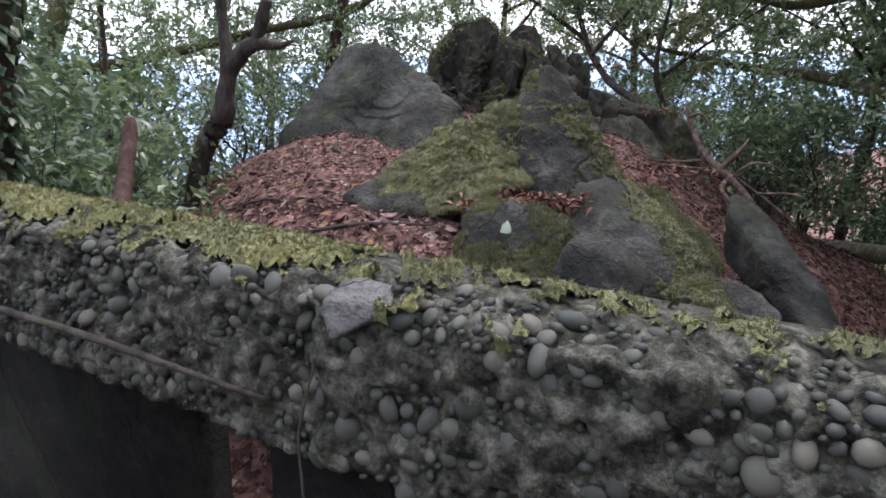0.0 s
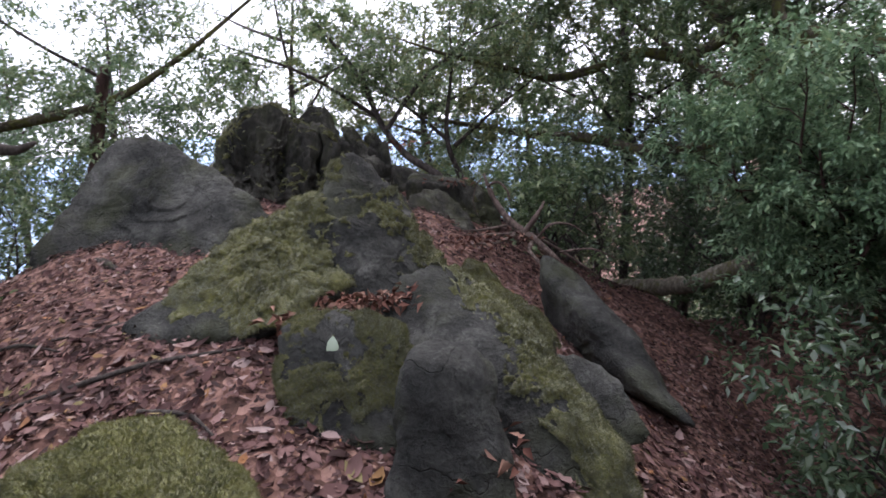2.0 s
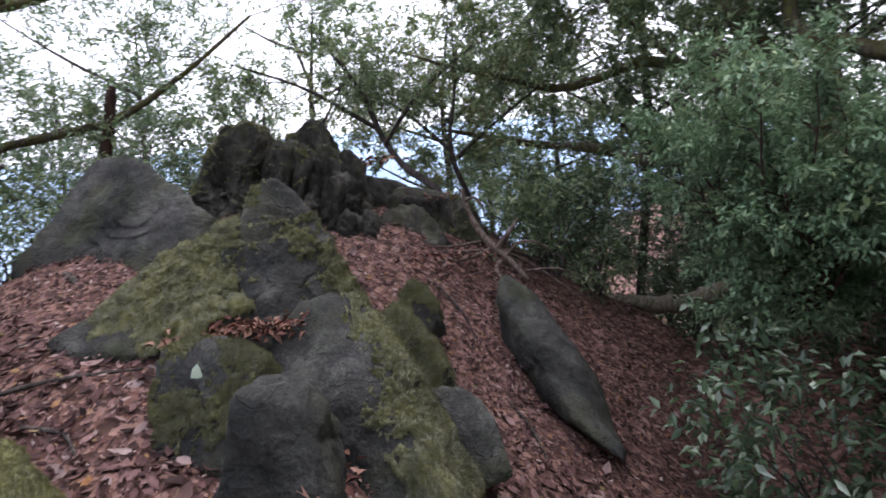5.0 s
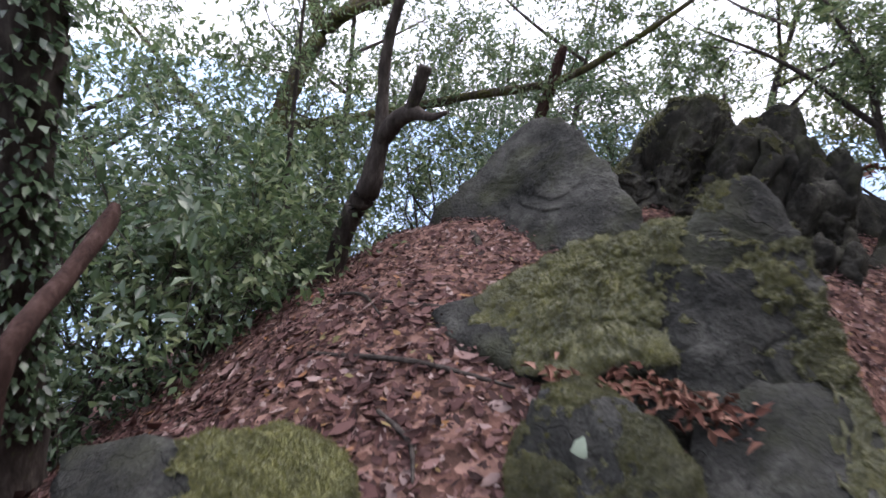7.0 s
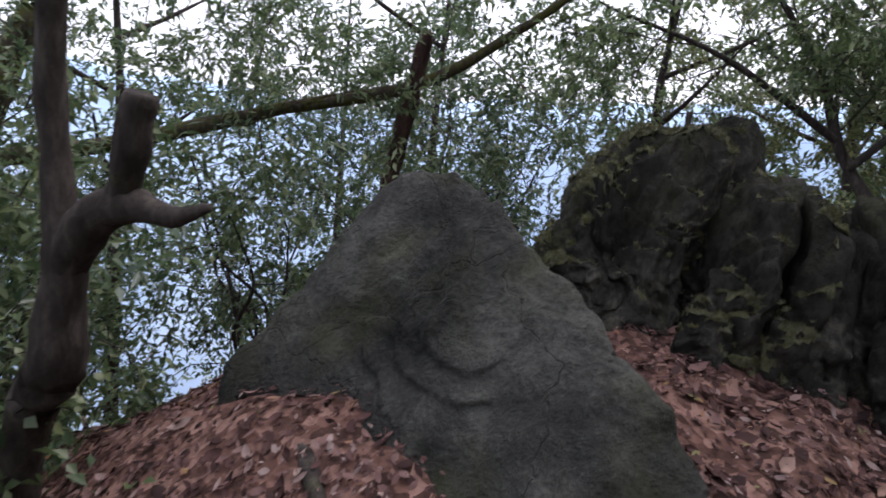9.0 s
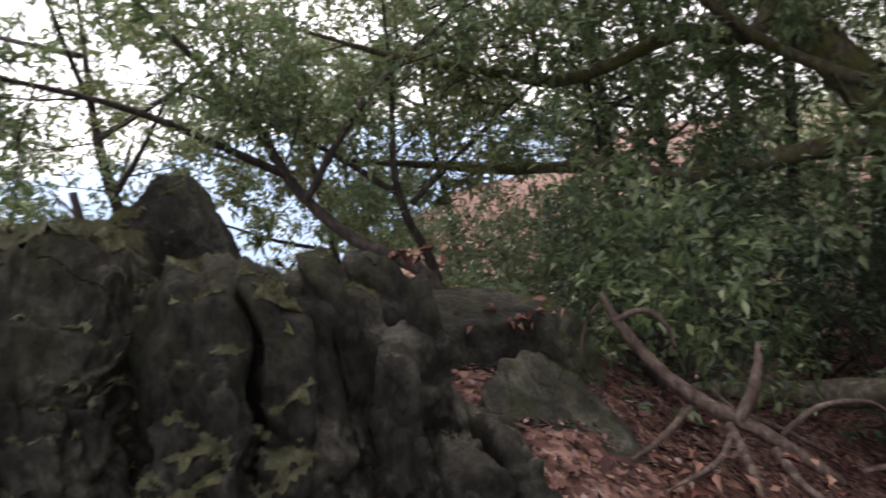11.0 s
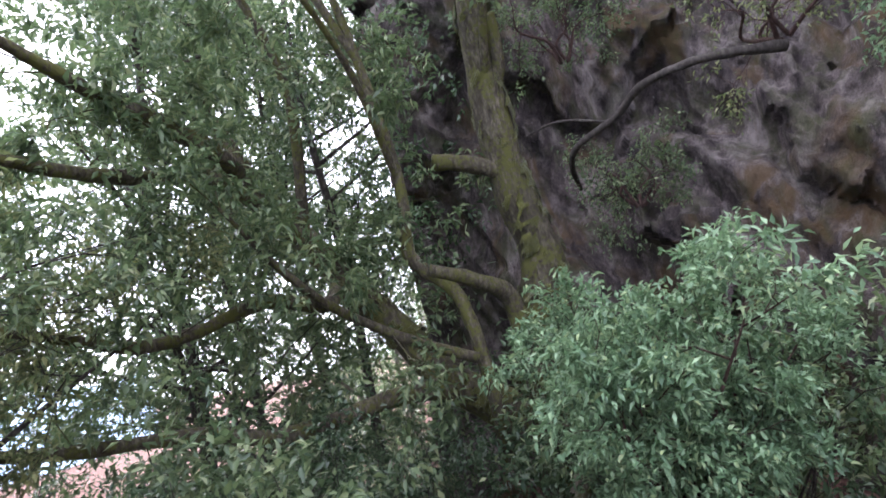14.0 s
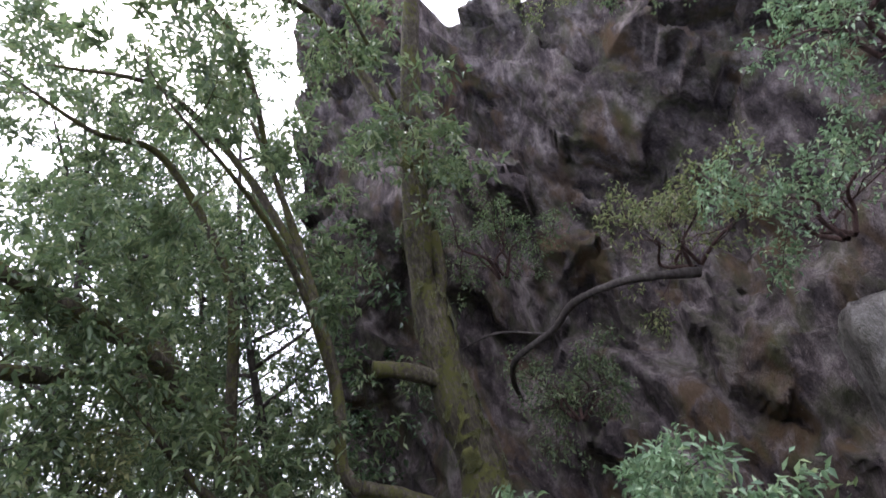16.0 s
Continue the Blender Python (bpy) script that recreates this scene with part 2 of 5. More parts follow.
def put(name, verts, faces, mat, parent=None, label="", smooth=True):
    """One mesh object, under a thing if parent is given."""
    ob = new(name, mesh_of(name, verts, faces, mat, smooth))
    ob.parent = parent
    if label:
        ob["label"] = label
    return ob


def thing(name, at, label, category, group="", kind=""):
    ob = new(name)
    ob.location = at
    ob.empty_display_size = 0.1
    ob.matrix_world = Matrix.Translation(at)
    bpy.context.view_layer.update()
    return tagged(ob, label, category, group, kind)


def under(parent, verts):
    """World points as the parent sees them (things are placed, never turned)."""
    return np.asarray(verts, float) - np.array(parent.matrix_basis.translation)


BALLS = {}


def ball(level):
    if level not in BALLS:
        bm = bmesh.new()
        bmesh.ops.create_icosphere(bm, subdivisions=level, radius=1)
        v = np.array([x.co[:] for x in bm.verts])
        f = np.array([[x.index for x in q.verts] for q in bm.faces])
        bm.free()
        BALLS[level] = (unit(v), f)
    return BALLS[level]


def hull_planes(corners):
    bm = bmesh.new()
    for c in corners:
        bm.verts.new(c)
    bmesh.ops.convex_hull(bm, input=bm.verts)
    bm.normal_update()
    mid = np.mean(corners, 0)
    n, o = [], []
    for f in bm.faces:
        nn = np.array(f.normal[:])
        off = nn @ (np.array(f.verts[0].co[:]) - mid)
        if off < 0:
            nn, off = -nn, -off
        if f.calc_area() > 1e-6:
            n.append(nn), o.append(max(off, 0.02))
    bm.free()
    return mid, np.array(n), np.array(o)


def stone_shape(corners, level=5, sharp=14, rough=0.05, scale=1.6, seed=1, grooves=0.0, grain=(1, 1, 1), warp=0.12):
    """A block with worn edges, buckled faces, ledges and grooves."""
    d, f = ball(level)
    mid, n, o = hull_planes(corners)
    size = np.mean(np.ptp(np.array(corners), axis=0))
    g = np.maximum(d @ (n / o[:, None]).T, 0)
    top = g.max(1)
    r = 1 / (top * (np.sum((g / top[:, None]) ** sharp, 1)) ** (1 / sharp))
    p = mid + d * r[:, None]
    q = p * scale
    wob = np.stack([fbm(q * 0.9, 3, seed + 31 + a) for a in range(3)], -1)
    p = p + wob * warp * size * 0.35
    q = p * scale * np.array(grain)
    off = rough * (1.1 * fbm(q, 4, seed, 0.42) + 0.4 * (ridged(q * 1.2 + wob, 2, seed + 7) - 0.3))
    h4 = 4 * fbm(p * scale * 0.8 + 3.7, 2, seed + 44)
    fr = h4 - np.floor(h4)
    off = off + rough * 0.55 * (np.floor(h4) + np.clip((fr - 0.5) * 3.5 + 0.5, 0, 1) - h4)
    off = off + rough * 0.25 * np.abs(fbm(p * scale * 4.5, 3, seed + 47)) - rough * 0.35 * np.exp(-(vnoise(p * scale * 1.3 + wob, seed + 49) / 0.1) ** 2)
    if grooves:
        w = vnoise(np.stack([q[:, 0] * 2.6 + wob[:, 0], q[:, 1] * 2.6 + wob[:, 1], q[:, 2] * 0.55], -1), seed + 60)
        off = off - grooves * np.exp(-(w / 0.13) ** 2) + grooves * 0.5 * np.abs(w)
        w2 = vnoise(np.stack([q[:, 0] * 6 + 2 * wob[:, 1], q[:, 1] * 6 + 2 * wob[:, 2], q[:, 2] * 1.3], -1), seed + 66)
        off = off - 0.5 * grooves * np.exp(-(w2 / 0.12) ** 2)
    p = p + d * (off * 1.0)[:, None]
    p = p + d * (0.006 * fbm(p * 13, 4, seed + 90, 0.55))[:, None]
    return p, f


def normals_of(v, f):
    fn = np.cross(v[f[:, 1]] - v[f[:, 0]], v[f[:, 2]] - v[f[:, 0]])
    vn = np.zeros_like(v)
    for k in range(3):
        np.add.at(vn, f[:, k], fn)
    return unit(vn)


def moss_skin(v, f, want, seed, thick=0.02):
    """The cushions of moss that grow where want(v, n) is above zero."""
    n = normals_of(v, f)
    w = want(v, n) + 0.36 * fbm(v * 5.0, 4, seed, 0.6) + 0.2 * fbm(v * 26, 3, seed + 1, 0.7) - 0.04
    keep = (w[f] > 0).all(1)
    if not keep.any():
        return None, None
    used = np.unique(f[keep])
    back = -np.ones(len(v), int)
    back[used] = np.arange(len(used))
    lift = thick * np.clip(w[used] * 3.0, 0, 1) * (1.0 + 0.5 * fbm(v[used] * 16, 3, seed + 3)) - 0.002
    lift = lift + 0.3 * thick * fbm(v[used] * 60, 2, seed + 5)
    mv, mf = v[used] + n[used] * lift[:, None], back[f[keep]]
    return shoots(mv, mf, n[used], seed)


def shoots(mv, mf, nn, seed, tall=1.0):
    """Adds short moss shoots that stand out of the cushion."""
    rg = np.random.default_rng(seed)
    tri = mf[:, :3]
    area = np.linalg.norm(np.cross(mv[tri[:, 1]] - mv[tri[:, 0]], mv[tri[:, 2]] - mv[tri[:, 0]]), axis=1) / 2
    k = int(min(24000, area.sum() * 52000))
    pick = rg.choice(len(tri), k, p=area / area.sum())
    s = np.sqrt(rg.random(k))[:, None]
    t = rg.random(k)[:, None]
    a, b, c = (mv[tri[pick, i]] for i in range(3))
    at = (1 - s) * a + s * (1 - t) * b + s * t * c
    up = unit(nn[tri[pick, 0]] + rg.normal(0, 0.5, (k, 3)))
    side = unit(np.cross(up, rg.normal(0, 1, (k, 3)))) * 0.0022
    L = tall * rg.uniform(0.006, 0.02, k)[:, None]
    tuft = np.stack([at - side, at + side, at + up * L], 1).reshape(-1, 3)
    tf = len(mv) + np.arange(3 * k).reshape(-1, 3)
    return np.vstack([mv, tuft]), np.vstack([mf, tf])


def boulder(name, corners, label, mat=None, moss=None, moss_mat=None, group="rocks of the ridge", thick=0.02, seed=1, **shape):
    v, f = stone_shape(corners, seed=seed, **shape)
    base = Vector((float(v[:, 0].mean()), float(v[:, 1].mean()), float(v[:, 2].min())))
    ob = thing(name, base, label, "rock", group)
    put("stone", under(ob, v), f, mat or ROCK, ob)
    if moss:
        mv, mf = moss_skin(v, f, moss, seed + 11, thick)
        if mv is not None:
            tagged(put("moss", under(ob, mv), mf, moss_mat or MOSS, ob, "soft yellow-green moss cushion"), kind="stuff")
    return ob


def smooth_line(points, per=6):
    """A curve through points of x, y, z, radius."""
    p = np.array(points, float)
    p = np.vstack([2 * p[0] - p[1], p, 2 * p[-1] - p[-2]])
    out = []
    for i in range(1, len(p) - 2):
        for t in np.arange(per) / per:
            a, b, c, d = p[i - 1], p[i], p[i + 1], p[i + 2]
            out.append(0.5 * (2 * b + (c - a) * t + (2 * a - 5 * b + 4 * c - d) * t * t + (3 * b - a - 3 * c + d) * t ** 3))
    out.append(p[-2])
    out = np.array(out)
    out[:, 3] = np.maximum(out[:, 3], 0.0012)
    return out


def tube(line, sides=8, knots=0.12, seed=0):
    """Verts and quads round a line of x, y, z, radius; ends closed by a last narrow ring."""
    line = np.asarray(line, float)
    line = np.vstack([line, line[-1:]])
    line[-1, 3] *= 0.05
    c, r = line[:, :3], line[:, 3]
    t = unit(np.gradient(c, axis=0) + 1e-9)
    ref = np.where(np.abs(t[:, 2:3]) < 0.8, np.array([[0, 0, 1.0]]), np.array([[1.0, 0, 0]]))
    a = unit(np.cross(t, ref))
    b = np.cross(t, a)
    ang = np.linspace(0, 2 * np.pi, sides, endpoint=False)
    ring = a[:, None] * np.cos(ang)[None, :, None] + b[:, None] * np.sin(ang)[None, :, None]
    rad = r[:, None] * np.ones(sides)
    if knots:
        q = (c[:, None] + ring * r[:, None, None]).reshape(-1, 3)
        rad = rad * (1 + knots * fbm(q * 6 / max(0.25, 8 * r.max()), 3, seed).reshape(rad.shape))
    v = (c[:, None] + ring * rad[..., None]).reshape(-1, 3)
    i = np.arange(len(c) - 1)[:, None] * sides + np.arange(sides)[None]
    j = np.arange(len(c) - 1)[:, None] * sides + (np.arange(sides)[None] + 1) % sides
    f = np.stack([i, j, j + sides, i + sides], -1).reshape(-1, 4)
    return v, f


def joined(pieces):
    vs, fs, n = [], [], 0
    for v, f in pieces:
        vs.append(v), fs.append(np.asarray(f) + n)
        n += len(v)
    return np.vstack(vs), np.vstack(fs)


def leaf_mesh(pos, out, length, width, curl, rg, droop=0.25):
    """Many leaves: each a pointed blade folded along its midrib."""
    k = len(pos)
    out = unit(out + rg.normal(0, 0.35, (k, 3)) + np.array([0, 0, -droop]))
    side = unit(np.cross(out, np.array([0, 0, 1.0]) + rg.normal(0, 0.45, (k, 3))))
    up = np.cross(side, out)
    L = (length * rg.uniform(0.65, 1.25, k))[:, None]
    W = (width * rg.uniform(0.7, 1.2, k))[:, None]
    h = (curl * rg.uniform(0.3, 1.3, k))[:, None] * L
    m = pos + out * L * 0.42
    tip = pos + out * L - up * h
    s1 = m + side * W * 0.5 + up * h * 0.5
    s2 = m - side * W * 0.5 + up * h * 0.5
    v = np.stack([pos, s1, tip, s2], 1).reshape(-1, 3)
    b = np.arange(k)[:, None] * 4
    f = np.stack([b + [0, 2, 1], b + [0, 3, 2]], 1).reshape(-1, 3)
    return v, f


def thin_tubes(lines, sides=3):
    """Many thin twigs of equally many points at once."""
    ln = np.array(lines)
    c, r = ln[..., :3], ln[..., 3]
    t = unit(np.gradient(c, axis=1) + 1e-9)
    ref = np.where(np.abs(t[..., 2:3]) < 0.8, np.array([0, 0, 1.0]), np.array([1.0, 0, 0]))
    a = unit(np.cross(t, ref))
    b = np.cross(t, a)
    ang = np.linspace(0, 2 * np.pi, sides, endpoint=False)
    v = c[:, :, None] + r[:, :, None, None] * (a[:, :, None] * np.cos(ang)[:, None] + b[:, :, None] * np.sin(ang)[:, None])
    k, m = ln.shape[:2]
    i = (np.arange(k)[:, None, None] * m + np.arange(m - 1)[None, :, None]) * sides + np.arange(sides)
    j = (np.arange(k)[:, None, None] * m + np.arange(m - 1)[None, :, None]) * sides + (np.arange(sides) + 1) % sides
    return v.reshape(-1, 3), np.stack([i, j, j + sides, i + sides], -1).reshape(-1, 4)


def twigs(roots, dirs, length, radius, rg, depth=2, fork=3, up=0.15, spread=0.7):
    """Branching twigs. Gives the lines (x, y, z, r) and the leaf seats with their ways."""
    lines, seats, ways = [], [], []
    stack = [(np.array(p, float), unit(d), length * rg.uniform(0.7, 1.3), radius, depth) for p, d in zip(roots, dirs)]
    while stack:
        p, d, L, r, k = stack.pop()
        n = 3 if k == 0 else 4
        pts = [np.r_[p, r]]
        for i in range(n):
            d = d + rg.normal(0, 0.22, 3)
            d[2] += up * 0.3
            d = d / math.sqrt(d @ d)
            p = p + d * L / n
            pts.append(np.r_[p, r * (1 - 0.6 * (i + 1) / n)])
            if k > 0 and i >= 1:
                for _ in range(fork if i == n - 1 else 1):
                    stack.append((p, unit(d + rg.normal(0, spread, 3)), L * rg.uniform(0.45, 0.75), r * 0.5, k - 1))
            if k == 0:
                seats.append(p), ways.append(d)
        lines.append(np.array(pts if len(pts) == 5 else pts + pts[-1:])[[0, 2, 4]])
    return lines, np.array(seats).reshape(-1, 3), np.array(ways).reshape(-1, 3)


def leafy(seats, ways, per, rg, length=0.075, width=0.028, jitter=0.03, mat_seed=0, droop=0.25):
    k = len(seats) * per
    pos = np.repeat(seats, per, 0) + rg.normal(0, jitter, (k, 3))
    out = unit(np.repeat(ways, per, 0) * 0.6 + rg.normal(0, 0.75, (k, 3)))
    return leaf_mesh(pos, out, length, width, 0.22, rg, droop)


def tree(name, limbs, label, bark, leaf, rg, twig_every=0.35, twig_len=0.5, depth=2, per=5, leaf_len=0.075, leaf_w=0.028,
         leafless=(), category="tree", group="", sides=9, start=0.25, droop=0.25, lift=0.15, spread=0.7, fork=3, fine=True):
    """limbs: name -> points of x, y, z, radius; the first is the trunk. Twigs and leaves grow from all but the leafless."""
    first = next(iter(limbs.values()))
    ob = thing(name, Vector(first[0][:3]), label, category, group)
    roots, dirs = [], []
    for i, (part, pts) in enumerate(limbs.items()):
        line = smooth_line(pts, 6)
        v, f = tube(line, sides if line[0, 3] > 0.02 else 6, 0.14, i)
        put(part.rstrip("0123456789_"), under(ob, v), f, bark, ob)
        if part in leafless:
            continue
        seg = np.linalg.norm(np.diff(line[:, :3], axis=0), axis=1)
        run = np.r_[0, np.cumsum(seg)]
        for s in np.arange(run[-1] * start, run[-1], twig_every):
            at = np.array([np.interp(s, run, line[:, a]) for a in range(3)])
            ahead = unit(line[min(np.searchsorted(run, s), len(line) - 1), :3] - at + (line[-1, :3] - line[0, :3]) * 0.05)
            roots.append(at), dirs.append(unit(ahead * 0.6 + rg.normal(0, 0.8, 3)))
        roots.append(line[-1, :3]), dirs.append(unit(line[-1, :3] - line[-2, :3]))
    if roots:
        lines, seats, ways = twigs(roots, dirs, twig_len, 0.008, rg, depth, fork, lift, spread)
        v, f = thin_tubes([q for q in lines if fine or q[0, 3] > 0.003])
        tagged(put("twigwork", under(ob, v), f, bark, ob), kind="stuff")
        v, f = leafy(seats, ways, per, rg, leaf_len, leaf_w, droop=droop)
        tagged(put("foliage", under(ob, v), f, leaf, ob), kind="stuff")
    return ob


def shrub(name, x, y, wide, tall, label, bark, leaf, rg, stems=7, per=5, leaf_len=0.06, leaf_w=0.024, base=None, depth=2, fork=3, group="shrubs of the gully", twig_len=0.45, twig_every=0.3, leafless=()):
    g = place_on(x, y, -0.05) if base is None else Vector((x, y, base))
    limbs = {}
    for s in range(stems):
        a = 2 * np.pi * (s + rg.uniform(-0.3, 0.3)) / stems
        rr = wide * rg.uniform(0.35, 1.0)
        top = tall * rg.uniform(0.6, 1.05)
        pts = [(g.x + 0.05 * math.cos(a), g.y + 0.05 * math.sin(a), g.z, 0.022)]
        for i in (0.3, 0.6, 1.0):
            pts.append((g.x + math.cos(a) * rr * i + rg.normal(0, 0.08), g.y + math.sin(a) * rr * i + rg.normal(0, 0.08), g.z + top * i ** 0.8, 0.022 * (1 - 0.75 * i)))
        limbs[f"stem_{s}"] = pts
    return tree(name, limbs, label, bark, leaf, rg, twig_every, twig_len, depth, per, leaf_len, leaf_w, category="shrub", group=group, sides=6, start=0.2, fork=fork, fine=twig_len < 0.5)


# ---- the ground ----
def sheet(xs, ys):
    gx, gy = np.meshgrid(xs, ys, indexing="ij")
    v = np.stack([gx, gy, height(gx, gy)], -1).reshape(-1, 3)
    n = len(ys)
    i = (np.arange(len(xs) - 1)[:, None] * n + np.arange(n - 1)[None]).ravel()
    return v, np.stack([i, i + n, i + n + 1, i + 1], -1)


def spaced(lo, near0, near1, hi, fine, n):
    far0 = near0 - np.geomspace(fine, near0 - lo, n)[::-1]
    far1 = near1 + np.geomspace(fine, hi - near1, n)
    return np.r_[far0, np.arange(near0, near1, fine), far1]


gv, gf = sheet(spaced(-900, -4.5, 3.5, 900, 0.06, 60), spaced(-900, -1.5, 8.5, 900, 0.06, 60))
tagged(put("ground", gv, gf, SOIL), "leaf-littered reddish-brown forest soil on a steep ridge", "ground", kind="structure")


# ---- rocks ----
def up_moss(level, lo=-9.0, hi=9.0):
    return lambda v, n: (n[:, 2] - level) - 3 * np.maximum(lo - v[:, 0], 0) - 3 * np.maximum(v[:, 0] - hi, 0)


SPIKE = [(-0.62, 3.6, 1.79), (-0.5, 3.66, 1.78), (-0.37, 3.74, 1.5), (-0.2, 3.58, 1.25), (0.02, 3.4, 1.0), (0.0, 3.3, 0.6), (-0.3, 3.08, 0.95), (-0.8, 2.95, 0.85), (-0.82, 3.5, 1.4), (-0.7, 3.9, 0.8), (-0.3, 3.95, 0.8)]
boulder("boulder", SPIKE, "pointed grey boulder with moss on its sloping edges", moss=lambda v, n: np.maximum(1.6 * (-v[:, 0] - 0.6) + 0.5 * n[:, 2] - 0.2, 1.6 * (v[:, 0] + 0.2 - 0.3 * (1.2 - v[:, 2])) + 0.2 * n[:, 2]),
        level=7, seed=3, rough=0.035, sharp=22, warp=0.06, thick=0.022)
boulder("boulder", [(-0.68, 3.58, 1.55), (-0.82, 3.6, 1.5), (-1.0, 3.55, 1.38), (-1.35, 3.37, 1.16), (-1.55, 3.2, 0.95), (-1.15, 2.98, 0.85), (-0.75, 2.9, 0.95), (-0.5, 3.1, 1.1), (-0.5, 3.6, 1.3), (-1.2, 3.8, 0.8), (-0.6, 3.8, 0.8)],
        "sloping rock shoulder draped in thick yellow-green moss", moss=lambda v, n: 0.12 + 0.6 * n[:, 2] - 1.2 * np.maximum(1.05 - v[:, 2], 0) - 1.5 * np.maximum(v[:, 0] + 0.62, 0), level=7, seed=4, rough=0.045, warp=0.08, thick=0.03)
boulder("boulder", [(-1.72, 3.1, 0.95), (-1.5, 3.3, 1.08), (-1.2, 3.45, 1.2), (-0.95, 3.2, 1.15), (-0.9, 2.95, 0.9), (-1.25, 2.95, 0.92), (-1.65, 3.0, 0.7), (-1.0, 3.6, 0.8), (-1.6, 3.6, 0.8)],
        "low grey boulder half buried in fallen leaves", moss=lambda v, n: (v[:, 0] + 1.2) * 1.3 + n[:, 2] - 0.75, level=5, seed=5, rough=0.035, warp=0.1)
boulder("boulder", [(-0.8, 2.62, 0.78), (-0.76, 2.64, 1.0), (-0.55, 2.62, 1.06), (-0.3, 2.58, 1.06), (-0.22, 2.5, 0.9), (-0.62, 2.32, 0.5), (-0.3, 2.2, 0.45), (-0.42, 2.8, 1.04), (-0.7, 2.84, 1.02), (-0.2, 2.8, 0.6), (-0.7, 2.9, 0.5)],
        "grey boulder with dark green moss streaks", moss=lambda v, n: 0.5 * np.minimum((v[:, 2] - 0.72) * 3, 0.4) + 0.35 * fbm(v * np.array([6, 6, 2]), 3, 5) + 0.2 * n[:, 2] - 0.16, level=7, seed=8, rough=0.045, sharp=12, thick=0.008, warp=0.08)
boulder("boulder", [(-0.22, 2.14, 0.95), (-0.14, 2.18, 1.06), (-0.02, 2.24, 1.08), (0.1, 2.2, 0.98), (0.14, 2.12, 0.75), (0.16, 2.02, 0.4), (-0.35, 2.02, 0.4), (-0.3, 2.08, 0.7), (-0.25, 2.5, 1.0), (0.02, 2.5, 0.98), (0.1, 2.6, 0.5), (-0.3, 2.6, 0.5)],
        "rounded bare grey boulder leaning on its neighbours", level=6, seed=9, rough=0.04, sharp=9, warp=0.08)
boulder("boulder", [(-0.4, 2.95, 0.95), (-0.28, 3.15, 1.14), (-0.1, 3.22, 1.15), (0.08, 3.15, 1.1), (0.25, 2.95, 0.98), (0.42, 2.6, 0.8), (0.6, 2.25, 0.6), (0.55, 2.2, 0.3), (0.32, 2.2, 0.35),
                    (0.16, 2.45, 0.6), (-0.2, 2.8, 0.8), (0.3, 3.2, 0.6), (0.65, 2.6, 0.4)],
        "wedge-shaped grey boulder with a mossy spine", moss=lambda v, n: (v[:, 0] - 0.1 + 0.5 * (v[:, 1] - 2.9)) * 2.6 + 0.3 * n[:, 2] - 0.15, level=7, seed=13, rough=0.04, thick=0.025, sharp=18)
LROCK = [(-2.4, 4.95, 1.97), (-2.2, 4.98, 1.96), (-1.98, 4.85, 1.82), (-1.62, 4.62, 1.66), (-1.27, 4.38, 1.48), (-1.2, 4.34, 1.28), (-1.5, 4.15, 1.0), (-2.0, 4.02, 0.9), (-2.72, 4.1, 0.85),
         (-2.95, 4.35, 1.1), (-2.78, 4.7, 1.55), (-2.6, 4.88, 1.87), (-2.7, 5.25, 0.8), (-1.75, 4.95, 0.8)]
boulder("boulder", LROCK, "large bare grey boulder with a sloping top", level=7, seed=21, rough=0.05, sharp=18, warp=0.08, scale=1.8)
boulder("boulder", [(-2.25, 5.25, 0.7), (-2.02, 5.3, 1.45), (-1.86, 5.32, 1.9), (-1.7, 5.36, 2.17), (-1.56, 5.4, 2.23), (-1.38, 5.45, 2.13), (-1.46, 5.28, 1.5), (-1.58, 5.15, 0.7), (-2.3, 5.9, 0.7), (-2.1, 5.8, 1.9), (-1.8, 5.85, 2.25), (-1.4, 5.9, 2.12), (-1.4, 6.1, 0.7), (-1.9, 6.2, 1.9)],
        "big dark crag with moss hanging from its rounded top", CRAG, moss=lambda v, n: 0.9 * n[:, 2] - 0.5 + 0.9 * (v[:, 2] - 1.85), level=7, seed=34, rough=0.06, thick=0.02, warp=0.07, sharp=14, scale=2.4, grooves=0.035)
boulder("boulder", [(-1.5, 5.45, 0.7), (-1.45, 5.5, 2.02), (-0.9, 5.5, 1.96), (-0.62, 5.55, 1.88), (-0.45, 5.6, 1.4), (-0.35, 5.5, 0.7), (-1.4, 6.3, 1.98), (-0.6, 6.3, 1.85), (-1.4, 6.4, 0.7), (-0.4, 6.3, 0.7)],
        "dark body of the crag behind its ribs", CRAG, moss=lambda v, n: 0.6 * n[:, 2] - 0.6, level=6, seed=36, rough=0.05, thick=0.012, warp=0.08, sharp=14, scale=2.6)
